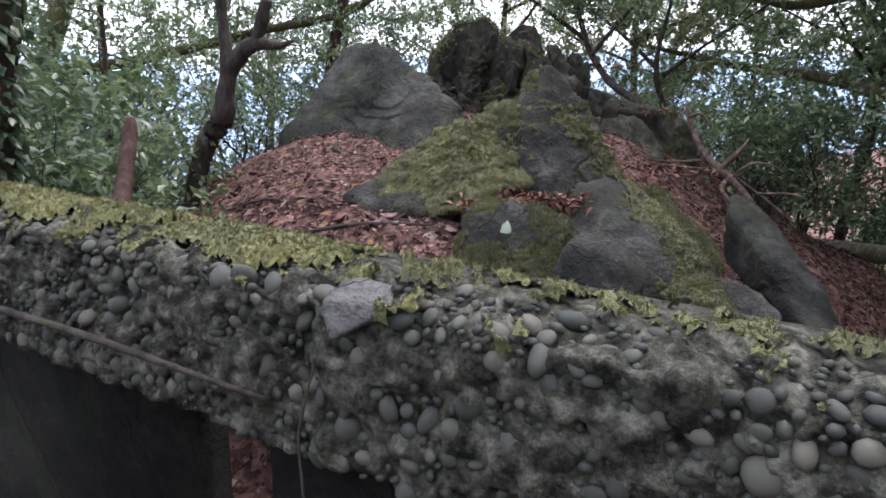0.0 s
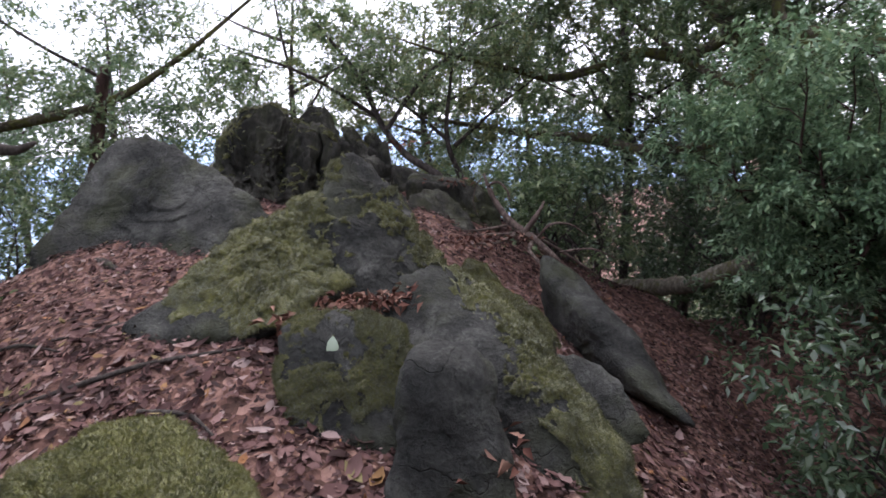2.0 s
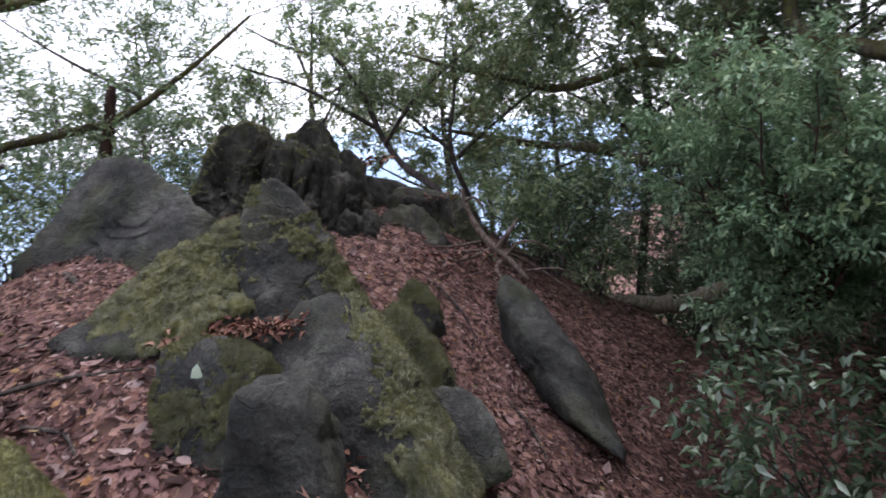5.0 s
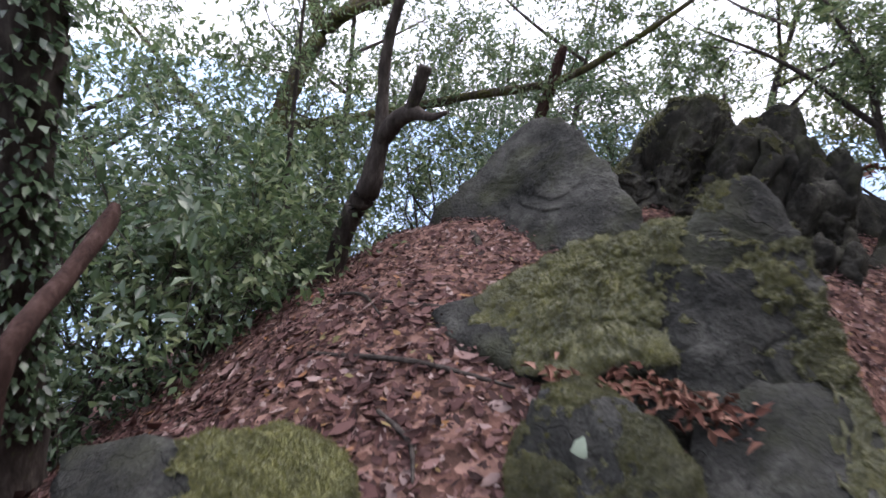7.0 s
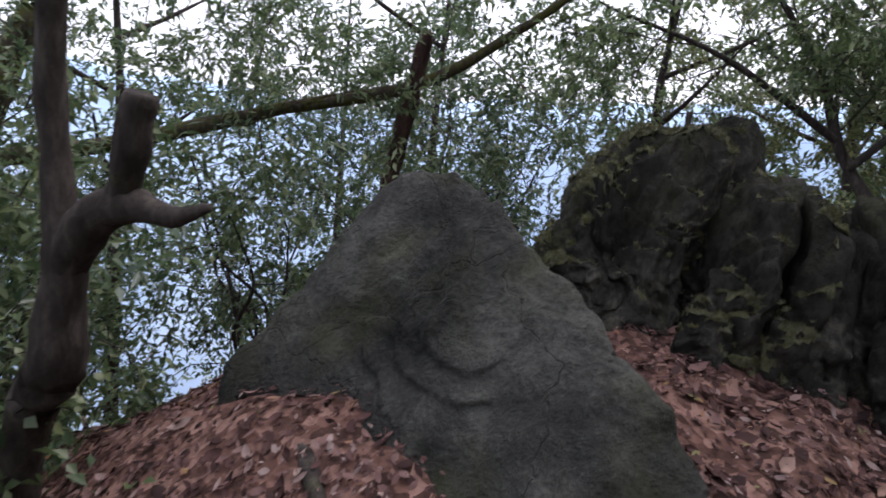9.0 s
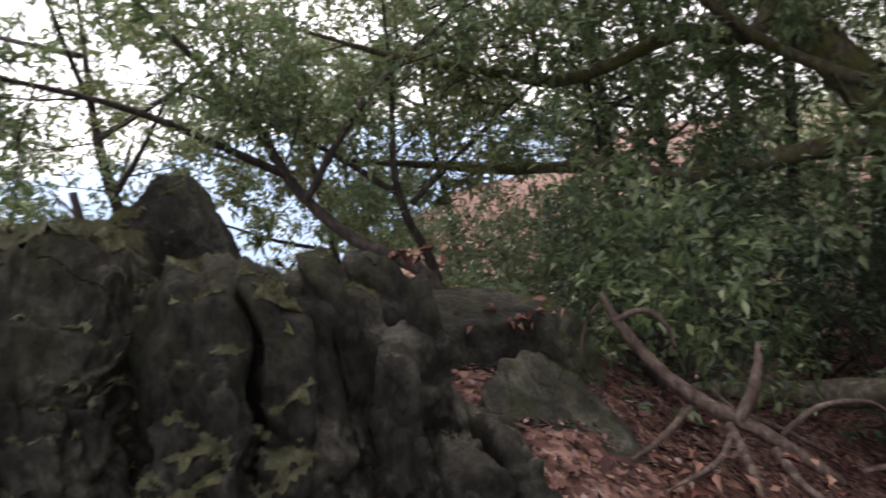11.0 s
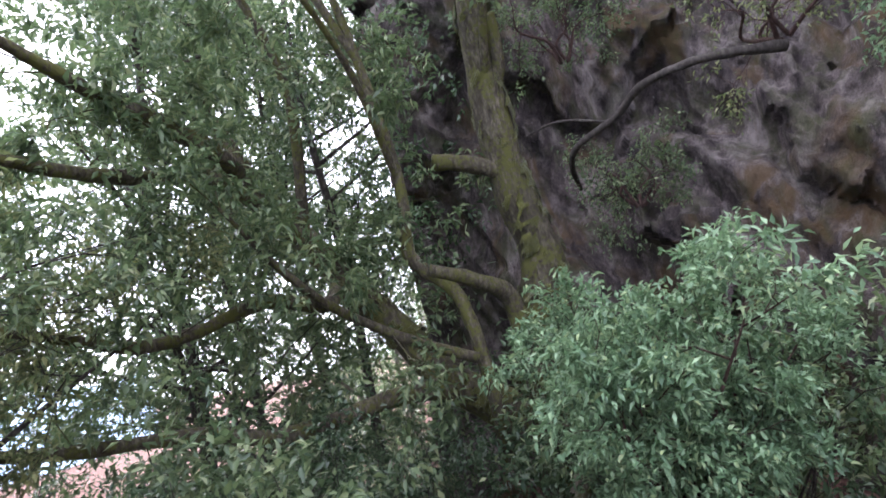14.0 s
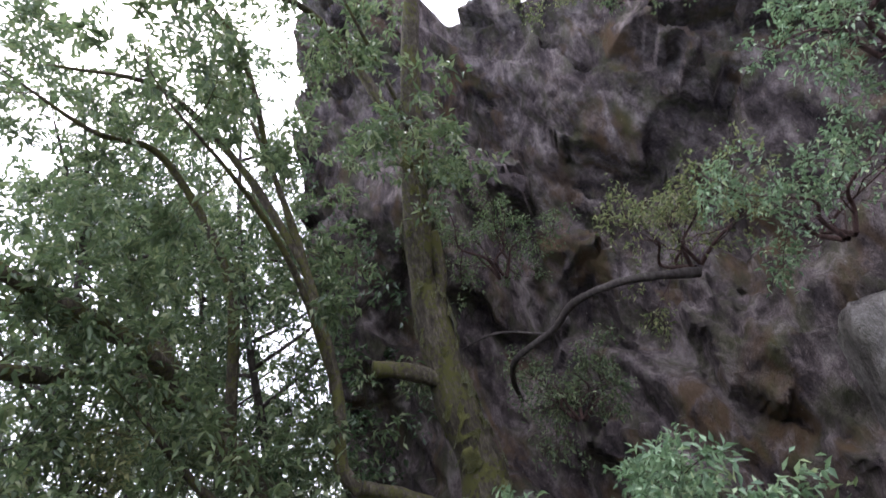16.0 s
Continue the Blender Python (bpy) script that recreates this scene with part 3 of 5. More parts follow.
# upright ribs of the crag: left and right edge at the foot, at the shoulder and at the top, front, shoulder and top height
for k, (x0, x1, x2, x3, x4, x5, yf, zs, zt) in enumerate((
        (-1.56, -1.14, -1.36, -1.08, -1.31, -1.11, 5.16, 1.85, 2.09), (-1.16, -0.95, -1.1, -0.94, -1.07, -0.95, 5.22, 1.8, 2.04),
        (-0.98, -0.78, -0.97, -0.84, -0.95, -0.87, 5.3, 1.75, 2.0), (-0.76, -0.6, -0.88, -0.73, -0.88, -0.76, 5.34, 1.72, 2.04),
        (-0.74, -0.52, -0.8, -0.62, -0.77, -0.66, 5.2, 1.62, 1.8), (-0.66, -0.42, -0.72, -0.49, -0.7, -0.56, 5.42, 1.75, 2.0),
        (-0.7, -0.45, -0.66, -0.46, -0.6, -0.48, 5.1, 1.3, 1.42), (-0.46, -0.3, -0.44, -0.34, -0.43, -0.36, 5.16, 1.22, 1.38))):
    back_y, low = (6.2 if k < 6 and k != 4 else 5.75), 0.6
    boulder("boulder", [(x0, yf - 0.06, low), (x1, yf - 0.06, low), (x2, yf + 0.06, zs), (x3, yf + 0.06, zs), (x4, yf + 0.2, zt), (x5, yf + 0.2, zt - 0.03), (x4, back_y, zt - 0.06), (x5, back_y, zt - 0.1), (x0, back_y, low), (x1, back_y, low)],
            ("broad dark rock rib tufted with moss", "narrow furrowed rock rib in the crag", "thin dark rib of split rock", "leaning rib with a rounded head", "bulging grey knob on the crag", "outer rib of the split crag", "squat cracked block at the crag's foot", "small rounded block beside the crag")[k], CRAG,
            moss=(lambda v, n: 0.6 * n[:, 2] - 0.26 + 0.1 * (1.5 - v[:, 2])) if k < 2 else (lambda v, n: 0.6 * n[:, 2] - 0.8), level=6, seed=41 + 5 * k, rough=0.055, thick=0.014, warp=0.16, sharp=9, scale=3.2, grooves=0.03)
boulder("boulder", [(-1.95, 7.1, 1.5), (-1.85, 7.1, 2.1), (-1.62, 7.25, 2.36), (-1.45, 7.25, 2.45), (-1.3, 7.3, 2.35), (-1.15, 7.15, 1.9), (-1.1, 7.1, 1.4), (-1.9, 7.8, 1.6), (-1.3, 7.7, 2.2), (-1.1, 7.8, 1.5)],
        "dark rounded boulder crowning the ridge", CRAG, moss=lambda v, n: 0.8 * n[:, 2] - 0.6 - 0.6 * (v[:, 0] + 1.6), level=6, seed=47, rough=0.045)
boulder("boulder", [(-2.3, 6.7, 1.4), (-2.2, 6.75, 2.0), (-1.85, 6.7, 2.1), (-1.55, 6.8, 2.05), (-1.5, 6.7, 1.4), (-2.2, 7.4, 1.9), (-1.6, 7.3, 2.1), (-1.6, 7.5, 1.4)],
        "low mossy boulder behind the crag", CRAG, moss=up_moss(0.55), level=5, seed=49, rough=0.045)
boulder("boulder", [(-0.87, 6.5, 1.84), (-0.4, 6.7, 1.62), (-0.85, 7.4, 1.6), (0.15, 7.1, 1.3), (-0.9, 6.5, 0.9), (0.3, 7.2, 0.8), (-0.85, 7.5, 0.9), (-0.2, 6.5, 1.0)],
        "sloping grey rock behind the split crag", CRAG, level=6, seed=53, rough=0.04)
boulder("boulder", [(-0.42, 6.2, 1.48), (-0.35, 6.7, 1.6), (0.1, 6.25, 1.45), (0.34, 6.4, 1.4), (0.55, 6.45, 1.18), (0.45, 6.9, 1.3), (-0.4, 6.1, 0.8), (0.5, 6.2, 0.8), (0.6, 6.9, 0.8), (-0.4, 6.9, 0.8)],
        "flat cracked grey slab strewn with dead leaves", CRAG, moss=lambda v, n: 0.7 * n[:, 2] - 0.35 - 3 * np.abs(v[:, 0] - 0.3), level=6, seed=54, rough=0.05, thick=0.015, sharp=20, warp=0.08)
boulder("boulder", [(-0.42, 5.38, 1.16), (-0.36, 5.75, 1.45), (0.0, 5.95, 1.42), (0.25, 5.7, 1.14), (0.14, 5.46, 1.04), (-0.45, 5.35, 0.7), (0.3, 5.4, 0.7), (0.4, 5.9, 0.7), (-0.4, 6.0, 0.7)],
        "low grey slab sloping down to the soil", CRAG, level=6, seed=55, rough=0.05, sharp=18, warp=0.1)
MOSSROCK = [(-1.78, 1.6, 0.7), (-1.47, 1.84, 0.86), (-1.33, 1.92, 0.9), (-1.1, 2.08, 0.92), (-0.85, 2.02, 0.85), (-0.58, 1.86, 0.66), (-0.55, 1.72, 0.42), (-0.62, 1.52, 0.5), (-0.6, 1.52, 0.72), (-1.5, 1.5, 0.66),
            (-0.72, 1.72, 0.34), (-0.85, 2.2, 0.4), (-1.25, 2.05, 0.55)]
boulder("boulder", MOSSROCK, "overhanging grey rock with a bright moss cap", moss=lambda v, n: 3.0 * np.clip(0.6 * (v[:, 0] + 1.12) + (v[:, 1] - 1.77), -1, 0.12) + 0.5 * n[:, 2] - 0.3 - 2.5 * np.maximum(0.6 - v[:, 2], 0), moss_mat=MOSS_BRIGHT, level=6, seed=61, rough=0.03, thick=0.025, sharp=18)
boulder("boulder", [(0.06, 3.46, 0.98), (0.14, 3.5, 1.02), (0.28, 3.28, 0.94), (0.42, 3.05, 0.83), (0.42, 2.9, 0.5), (0.25, 2.9, 0.5), (0.5, 3.3, 0.5), (0.1, 3.6, 0.6)],
        "narrow mossy rock rib beside the boulders", moss=up_moss(0.15), level=5, seed=67, rough=0.03)
boulder("boulder", [(0.72, 4.7, 0.76), (0.76, 5.0, 0.92), (1.0, 4.9, 0.78), (1.27, 4.05, 0.32), (1.05, 4.25, 0.5), (1.4, 4.5, 0.2), (0.75, 4.8, 0.3), (1.45, 3.6, -0.05), (1.25, 3.7, 0.1), (1.5, 4.0, -0.1)],
        "smooth grey slab leaning along the slope", level=6, seed=71, rough=0.04, warp=0.1)
boulder("boulder", [(0.02, 4.2, 0.85), (0.12, 4.3, 1.0), (0.22, 4.2, 0.98), (0.3, 4.05, 0.8), (0.2, 4.0, 0.6), (0.0, 4.4, 0.6), (0.35, 4.3, 0.6)], "small mossy stone in the leaves", moss=up_moss(0.3), level=4, seed=73, rough=0.02)
boulder("boulder", [(0.3, 2.95, 0.75), (0.5, 2.95, 0.78), (0.65, 2.75, 0.7), (0.75, 2.55, 0.5), (0.45, 2.6, 0.4), (0.7, 3.0, 0.4), (0.3, 3.0, 0.4)], "small bare stone half sunk in leaves", level=4, seed=79, rough=0.02)

# ---- the pebbly concrete rail at the start ----
CONCRETE, cn, cl, cb = material("pebble_concrete", 0.95)
cv = coords(cn, cl)
cr = ramp(cn, [(0.4, (0.012, 0.011, 0.01)), (0.52, (0.066, 0.065, 0.051)), (0.66, (0.2, 0.193, 0.16))])
cl.new(noise_of(cn, cl, cv, 24, 8, 0.75), cr.inputs[0])
cl.new(cr.outputs[0], cb.inputs["Base Color"])
bumped(cn, cl, cb, noise_of(cn, cl, cv, 60, 6, 0.75), 1.0, 0.012)
PEBBLE, pn, pl, pb = material("river_pebble", 0.6)
prd = pn.new("ShaderNodeObjectInfo")
pr = ramp(pn, [(0.0, (0.045, 0.048, 0.043)), (0.4, (0.076, 0.079, 0.068)), (0.75, (0.1, 0.101, 0.085)), (1.0, (0.145, 0.133, 0.108))])
pl.new(prd.outputs["Random"], pr.inputs[0])
pl.new(mixed(pn, pl, 0.4, pr.outputs[0], noise_of(pn, pl, coords(pn, pl), 70, 5), "MULTIPLY"), pb.inputs["Base Color"])
bumped(pn, pl, pb, noise_of(pn, pl, coords(pn, pl), 150, 4), 0.25, 0.003)

# near-black concrete: the shade under the beam is painted into the uprights' colour
SHADED_CONCRETE = rock_material("shade_painted_concrete", (0.005, 0.005, 0.004), (0.012, 0.011, 0.01), (0.03, 0.027, 0.023), (0.05, 0.05, 0.04), 0.3)
RAIL_A, RAIL_B = np.array([-2.1, 1.02, 1.3]), np.array([0.52, 0.6, 1.3])
RAIL_U = unit(RAIL_B - RAIL_A)
RAIL_N = np.array([RAIL_U[1], -RAIL_U[0], 0])  # towards the walker
RAIL_LEN = float(np.linalg.norm(RAIL_B - RAIL_A))


def rail_point(s, a, h):
    """A point of the rail's skin: s along, a round the top and the near face, h out of it."""
    q = np.asarray(a, float)
    across = np.where(q < 0.1, q, 0.1 + 0.02 * np.clip((q - 0.1) / 0.2, 0, 2))
    down = np.where(q < 0.1, 0.02 * (q / 0.1) ** 2, 0.02 + (q - 0.1))
    p = RAIL_A + np.outer(s, RAIL_U) + np.outer(across, RAIL_N) - np.outer(down, [0, 0, 1])
    n = np.where((q < 0.085)[:, None], np.array([[0, 0, 1.0]]), np.where((q < 0.12)[:, None], unit(RAIL_N + np.array([0, 0, 1.0])), RAIL_N + np.array([0, 0, 0.1])))
    return p + n * np.asarray(h)[:, None], n


rail = thing("concrete_rail", Vector((-0.4, 0.75, 0.2)), "old mossy concrete rail with washed-out river pebbles", "railing")
ss, aa = np.linspace(0, RAIL_LEN, 420), np.linspace(0, 0.33, 56)
S2, A2 = np.meshgrid(ss, aa, indexing="ij")
fp, fn_ = rail_point(S2.ravel(), A2.ravel(), np.zeros(S2.size))
fp = fp + fn_ * (0.012 * fbm(fp * 14, 4, 4) + 0.012 * fbm(fp * 45, 2, 8))[:, None]
back = fp.reshape(420, 56, 3).copy()
bk = RAIL_A + np.outer(ss, RAIL_U) - 0.13 * RAIL_N[None] + np.array([0, 0, -0.01])
grid = np.concatenate([bk[:, None] - np.array([0, 0, 0.3]), bk[:, None], back, back[:, -1:] - 0.2 * RAIL_N, bk[:, None] - np.array([0, 0, 0.3])], 1)
w = grid.shape[1]
ii = (np.arange(419)[:, None] * w + np.arange(w - 1)[None]).ravel()
put("beam", under(rail, grid.reshape(-1, 3)), np.stack([ii, ii + w, ii + w + 1, ii + 1], -1), CONCRETE, rail)
# moss along the top
mp, mn = rail_point(S2.ravel(), (A2.ravel() * 0.75 - 0.13), np.zeros(S2.size))
across_ = A2.ravel() * 0.75 - 0.13
right_ = np.clip((S2.ravel() - 1.68) / 0.12, 0, 1)
mw = (0.5 + 0.6 * right_) * fbm(mp * 15, 5, 12, 0.75) + 0.55 - 0.6 * right_ - 9.0 * np.maximum(across_ - 0.01 - 0.02 * right_, 0)
mp = mp + mn * (0.004 + 0.014 * np.clip(mw * 2, -0.6, 1) * (1 + 0.7 * fbm(mp * 26, 3, 2)) + 0.004 * fbm(mp * 110, 2, 3))[:, None]
i2 = (np.arange(419)[:, None] * 56 + np.arange(55)[None]).ravel()
mf = np.stack([i2, i2 + 56, i2 + 57, i2 + 1], -1)
mf = mf[(mw[mf] > -0.05).all(1)]
mf3 = np.vstack([mf[:, [0, 1, 2]], mf[:, [0, 2, 3]]])
mp3, mf3 = shoots(mp, mf3, mn, 19, 0.45)
tagged(put("moss", under(rail, mp3), mf3, MOSS_BRIGHT, rail, "yellow-green moss along the top"), kind="stuff")
# uprights below the beam, coloured as dark as their shade
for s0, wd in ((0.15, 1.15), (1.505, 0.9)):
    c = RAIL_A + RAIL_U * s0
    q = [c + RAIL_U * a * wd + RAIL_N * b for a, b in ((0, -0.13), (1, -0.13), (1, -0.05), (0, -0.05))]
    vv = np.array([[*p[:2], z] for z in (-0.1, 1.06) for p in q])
    put("upright", under(rail, vv), [(0, 1, 5, 4), (1, 2, 6, 5), (2, 3, 7, 6), (3, 0, 4, 7), (4, 5, 6, 7), (3, 2, 1, 0)], SHADED_CONCRETE, rail, smooth=False)
# pebbles: the 300 nearest singly, the rest joined
pd, pf = ball(2)
PEB = [mesh_of("pebble", pd * np.array([1, rg_, 0.55]) * (1 + 0.1 * fbm(pd * 1.3, 2, k))[:, None], pf, PEBBLE) for k, rg_ in enumerate((0.62, 0.72, 0.85, 0.95))]
prg = np.random.default_rng(23)
pd1, pf1 = ball(1)
rest, kept, placed = [], 0, []
for k in range(9000):
    s, a = prg.uniform(0.2, RAIL_LEN - 0.2), prg.beta(1.5, 1.2) * 0.33
    r = float(np.clip(prg.lognormal(-4.35, 0.42), 0.005, 0.032)) * (1.0 if a > 0.07 else 0.7)
    if any(abs(s - s1) < (r + r1) * 0.85 and (s - s1) ** 2 + (a - a1) ** 2 < ((r + r1) * 0.8) ** 2 for s1, a1, r1 in placed):
        continue
    placed.append((s, a, r))
    p, n = rail_point(np.array([s]), np.array([a]), np.array([-0.2 * r]))
    zax = Vector(n[0]) + Vector(prg.normal(0, 0.3, 3))
    m = Matrix.Translation(Vector(p[0])) @ zax.to_track_quat("Z", "Y").to_matrix().to_4x4() @ Matrix.Rotation(prg.uniform(0, 6.28), 4, "Z") @ Matrix.Diagonal((r, r, r, 1))
    if kept < 300 and 0.75 < s < 2.55 and r > 0.011:
        ob = new("pebble", PEB[k % 4])
        ob.parent = rail
        ob.matrix_basis = Matrix.Translation(-rail.location) @ m
        kept += 1
    else:
        mm = np.array(m)
        rest.append(((pd1 * np.array([1, 0.75, 0.55])) @ mm[:3, :3].T + mm[:3, 3], pf1))
rv, rf = joined(rest)
tagged(put("gravel", under(rail, rv), rf, PEBBLE, rail), kind="stuff")
pv, pq = tube(smooth_line([(*(RAIL_A + RAIL_U * 0.75 + RAIL_N * 0.15 - [0, 0, 0.18]), 0.008), (*(RAIL_A + RAIL_U * 1.25 + RAIL_N * 0.155 - [0, 0, 0.155]), 0.007), (*(RAIL_A + RAIL_U * 1.7 + RAIL_N * 0.15 - [0, 0, 0.16]), 0.004)]), 7)
stick = thing("twig", Vector(pv[0]), "thin brown dead twig caught on the rail", "twig")
put("stem", under(stick, pv), pq, BARK_DARK, stick)
for side, run in ((-0.045, ((0.5, 0.42), (0.559, 0.544), (0.66, 0.7), (0.75, 0.84), (0.8, 1.0))), (0.15, ((1.79, 0.08), (1.775, 0.13), (1.758, 0.2), (1.762, 0.27), (1.765, 0.33)))):
    pv, pq = tube(smooth_line([(*(RAIL_A + RAIL_U * a + RAIL_N * side - [0, 0, d]), 0.0018) for a, d in run]), 6)
    strand = thing("hanging_root", Vector(pv[0]), "thin brown root hanging down the rail", "root")
    put("stem", under(strand, pv), pq, BARK_DARK, strand)

# ---- fallen leaves ----
def litter(name, n, xr, yr, mat, label, size, seed, steep=9.0, where=None):
    rg = np.random.default_rng(seed)
    x, y = rg.uniform(*xr, n), rg.uniform(*yr, n)
    if where is not None:
        ok = where(x, y)
        x, y = x[ok], y[ok]
    e = 0.03
    z = height(x, y)
    nx, ny = (height(x + e, y) - z) / e, (height(x, y + e) - z) / e
    up = unit(np.stack([-nx, -ny, np.ones_like(x)], -1) + rg.normal(0, 0.28, (len(x), 3)))
    a = unit(np.cross(up, rg.normal(0, 1, (len(x), 3))))
    b = np.cross(up, a)
    L = (size * rg.uniform(0.55, 1.35, len(x)))[:, None]
    W = L * rg.uniform(0.32, 0.55, len(x))[:, None]
    cup = L * rg.normal(0.06, 0.13, len(x))[:, None]
    c = np.stack([x, y, z], -1) + up * rg.uniform(0.003, 0.03, len(x))[:, None]
    if size < 0.03:
        v = np.stack([c - a * L / 2 + up * cup, c - b * W / 2, c + a * L / 2 + up * cup, c + b * W / 2], 1).reshape(-1, 3)
        f = np.arange(len(x))[:, None] * 4 + np.array([[0, 1, 2, 0, 2, 3]])
        return tagged(put(name, v, f.reshape(-1, 3), mat), label, "leaves", kind="stuff")
    v = np.stack([c - a * L / 2 + up * cup, c - a * L * 0.15 - b * W / 2 + up * cup * 0.6, c - a * L * 0.1, c - a * L * 0.15 + b * W / 2 + up * cup * 0.6,
                  c + a * L * 0.2 - b * W * 0.42 + up * cup * 0.5, c + a * L * 0.22 + up * cup * -0.1, c + a * L * 0.2 + b * W * 0.42 + up * cup * 0.5, c + a * L / 2 + up * cup], 1).reshape(-1, 3)
    k = np.arange(len(x))[:, None] * 8
    f = np.stack([k + q for q in ([0, 1, 2], [0, 2, 3], [1, 4, 2], [4, 5, 2], [2, 5, 3], [5, 6, 3], [4, 7, 5], [5, 7, 6])], 1).reshape(-1, 3)
    return tagged(put(name, v, f, mat), label, "leaves", kind="stuff")


litter("fallen_leaves", 30000, (-4.2, 2.6), (0.6, 7.5), LITTER, "dry pinkish-brown leaves covering the ridge", 0.047, 5)
litter("leaf_fragments", 45000, (-4.0, 2.4), (0.6, 7.2), LITTER, "crumbled bits of dry brown leaves", 0.024, 15)
litter("fallen_leaves", 3500, (-2.5, 2.2), (0.6, 3.4), LITTER, "larger curled brown leaves near the boulders", 0.085, 6)
litter("fallen_leaves", 8000, (-9, 9), (-2, 14), LITTER, "brown leaves scattered down the slopes", 0.09, 8)


def heap(x, y, z, rx, ry, n, label, seed, size=0.062, mat=None):
    """A drift of leaves caught among the rocks."""
    rg = np.random.default_rng(seed)
    p = np.array([x, y, z]) + rg.normal(0, 1, (n, 3)) * np.array([rx, ry, 0.018])
    v, f = leaf_mesh(p, unit(rg.normal(0, 1, (n, 3)) * np.array([1, 1, 0.35])), size, size * 0.45, 0.35, rg, 0.0)
    return tagged(put("leaf_drift", v, f, mat or RED_LITTER), label, "leaves", kind="stuff")


heap(-0.44, 2.94, 1.05, 0.12, 0.05, 170, "red-brown leaves caught between two boulders", 31, 0.05)
heap(-0.7, 2.86, 1.0, 0.1, 0.05, 70, "red-brown leaves on a rock ledge", 32)
heap(0.0, 6.3, 1.46, 0.18, 0.1, 30, "dead leaves lying on the flat slab", 33)
heap(-0.5, 6.15, 1.86, 0.2, 0.12, 40, "dead leaves on top of the crag", 34, 0.07)
heap(0.0, 5.2, 1.02, 0.3, 0.25, 160, "orange-brown leaves below the crag", 35)
heap(0.05, 2.3, 0.66, 0.08, 0.12, 50, "red-brown leaves in a cleft between boulders", 36)
wl = thing("pale_leaf", Vector((-0.53, 2.6, 0.96)), "single pale green leaf on the boulder", "leaf")
lv = np.array([(0, 0, -0.045), (-0.026, -0.012, -0.005), (0, -0.016, 0), (0.026, -0.012, 0.004), (-0.018, -0.01, 0.028), (0.018, -0.01, 0.03), (0.004, -0.004, 0.05)]) + np.array([0, -0.05, 0])
WHITE_LEAF = leaf_material("pale_leaf", [(0.0, (0.42, 0.5, 0.38)), (1.0, (0.5, 0.58, 0.45))], 0.5, 0.15)
put("blade", lv, [(0, 1, 2), (0, 2, 3), (1, 4, 2), (2, 4, 6), (2, 6, 5), (2, 5, 3)], WHITE_LEAF, wl)

# a pale splash of mortar on the rail, sprouting weed on the crag, a root hanging down its face
boulder("mortar_patch", [tuple(RAIL_A + RAIL_U * s + RAIL_N * a - np.array([0, 0, d])) for s, a, d in ((1.79, 0.07, 0.004), (1.85, 0.075, 0.0), (1.865, 0.1, 0.015), (1.78, 0.105, 0.02), (1.805, 0.118, 0.055), (1.83, 0.08, 0.05))],
        "pale crumbly mortar patch on the rail", rock_material("pale_mortar", (0.07, 0.067, 0.064), (0.15, 0.143, 0.138), (0.25, 0.24, 0.235), (0.34, 0.34, 0.32), 0.1), level=5, seed=88, rough=0.012, group="")


# ---- trees of the west edge ----
vr = np.random.default_rng(101)
tree("dark_tree", {
    "trunk": [(-3.56, 3.8, 0.2, 0.1), (-3.43, 3.83, 0.6, 0.085), (-3.3, 3.85, 1.05, 0.08), (-3.1, 3.85, 1.33, 0.085), (-3.06, 3.85, 1.5, 0.07), (-3.02, 3.85, 1.7, 0.062), (-3.04, 3.85, 1.95, 0.045), (-3.05, 3.85, 2.2, 0.04), (-2.99, 3.85, 2.5, 0.034), (-2.86, 3.88, 2.9, 0.028), (-2.74, 4.0, 3.4, 0.018)],
    "limb_1": [(-3.03, 3.85, 1.64, 0.06), (-2.88, 3.86, 1.82, 0.062), (-2.74, 3.88, 1.87, 0.05), (-2.6, 3.9, 1.86, 0.03), (-2.48, 3.92, 1.9, 0.012)],
    "limb_2": [(-2.78, 3.87, 1.88, 0.042), (-2.72, 3.86, 2.0, 0.046), (-2.66, 3.86, 2.17, 0.044)],
}, "dark crooked tree with a broken side limb at the edge", BARK_DARK, LEAF, vr, 0.3, 0.5, 2, 5, leafless=("limb_1", "limb_2"), start=0.9)
tree("leaning_tree", {
    "trunk": [(-7.00, 4.60, -0.80, 0.16), (-6.70, 5.00, 1.00, 0.14), (-6.50, 5.30, 2.20, 0.12), (-6.17, 5.65, 3.00, 0.1), (-5.22, 6.20, 3.55, 0.08), (-4.41, 6.70, 3.80, 0.06), (-3.00, 7.30, 4.40, 0.03)],
    "limb_1": [(-6.30, 5.50, 2.85, 0.09), (-6.30, 5.20, 3.60, 0.07), (-5.89, 4.75, 4.40, 0.05), (-5.36, 4.35, 5.00, 0.02)],
    "limb_2": [(-6.60, 5.10, 1.60, 0.07), (-5.49, 5.60, 1.85, 0.06), (-4.41, 6.20, 2.20, 0.05), (-3.50, 6.60, 2.45, 0.045), (-2.70, 6.70, 2.90, 0.03), (-1.90, 6.80, 3.50, 0.015)],
    "limb_3": [(-6.17, 5.55, 3.00, 0.06), (-4.81, 5.95, 3.40, 0.05), (-3.60, 6.20, 3.90, 0.03), (-2.60, 6.00, 4.30, 0.015)],
    "limb_4": [(-6.70, 5.00, 1.00, 0.05), (-7.50, 4.40, 1.90, 0.04), (-8.10, 3.80, 2.80, 0.02)],
}, "pale leaning tree spreading over the boulders", BARK_MOSSY, LEAF, vr, 0.36, 0.8, 2, 4, leafless=(), start=0.35)
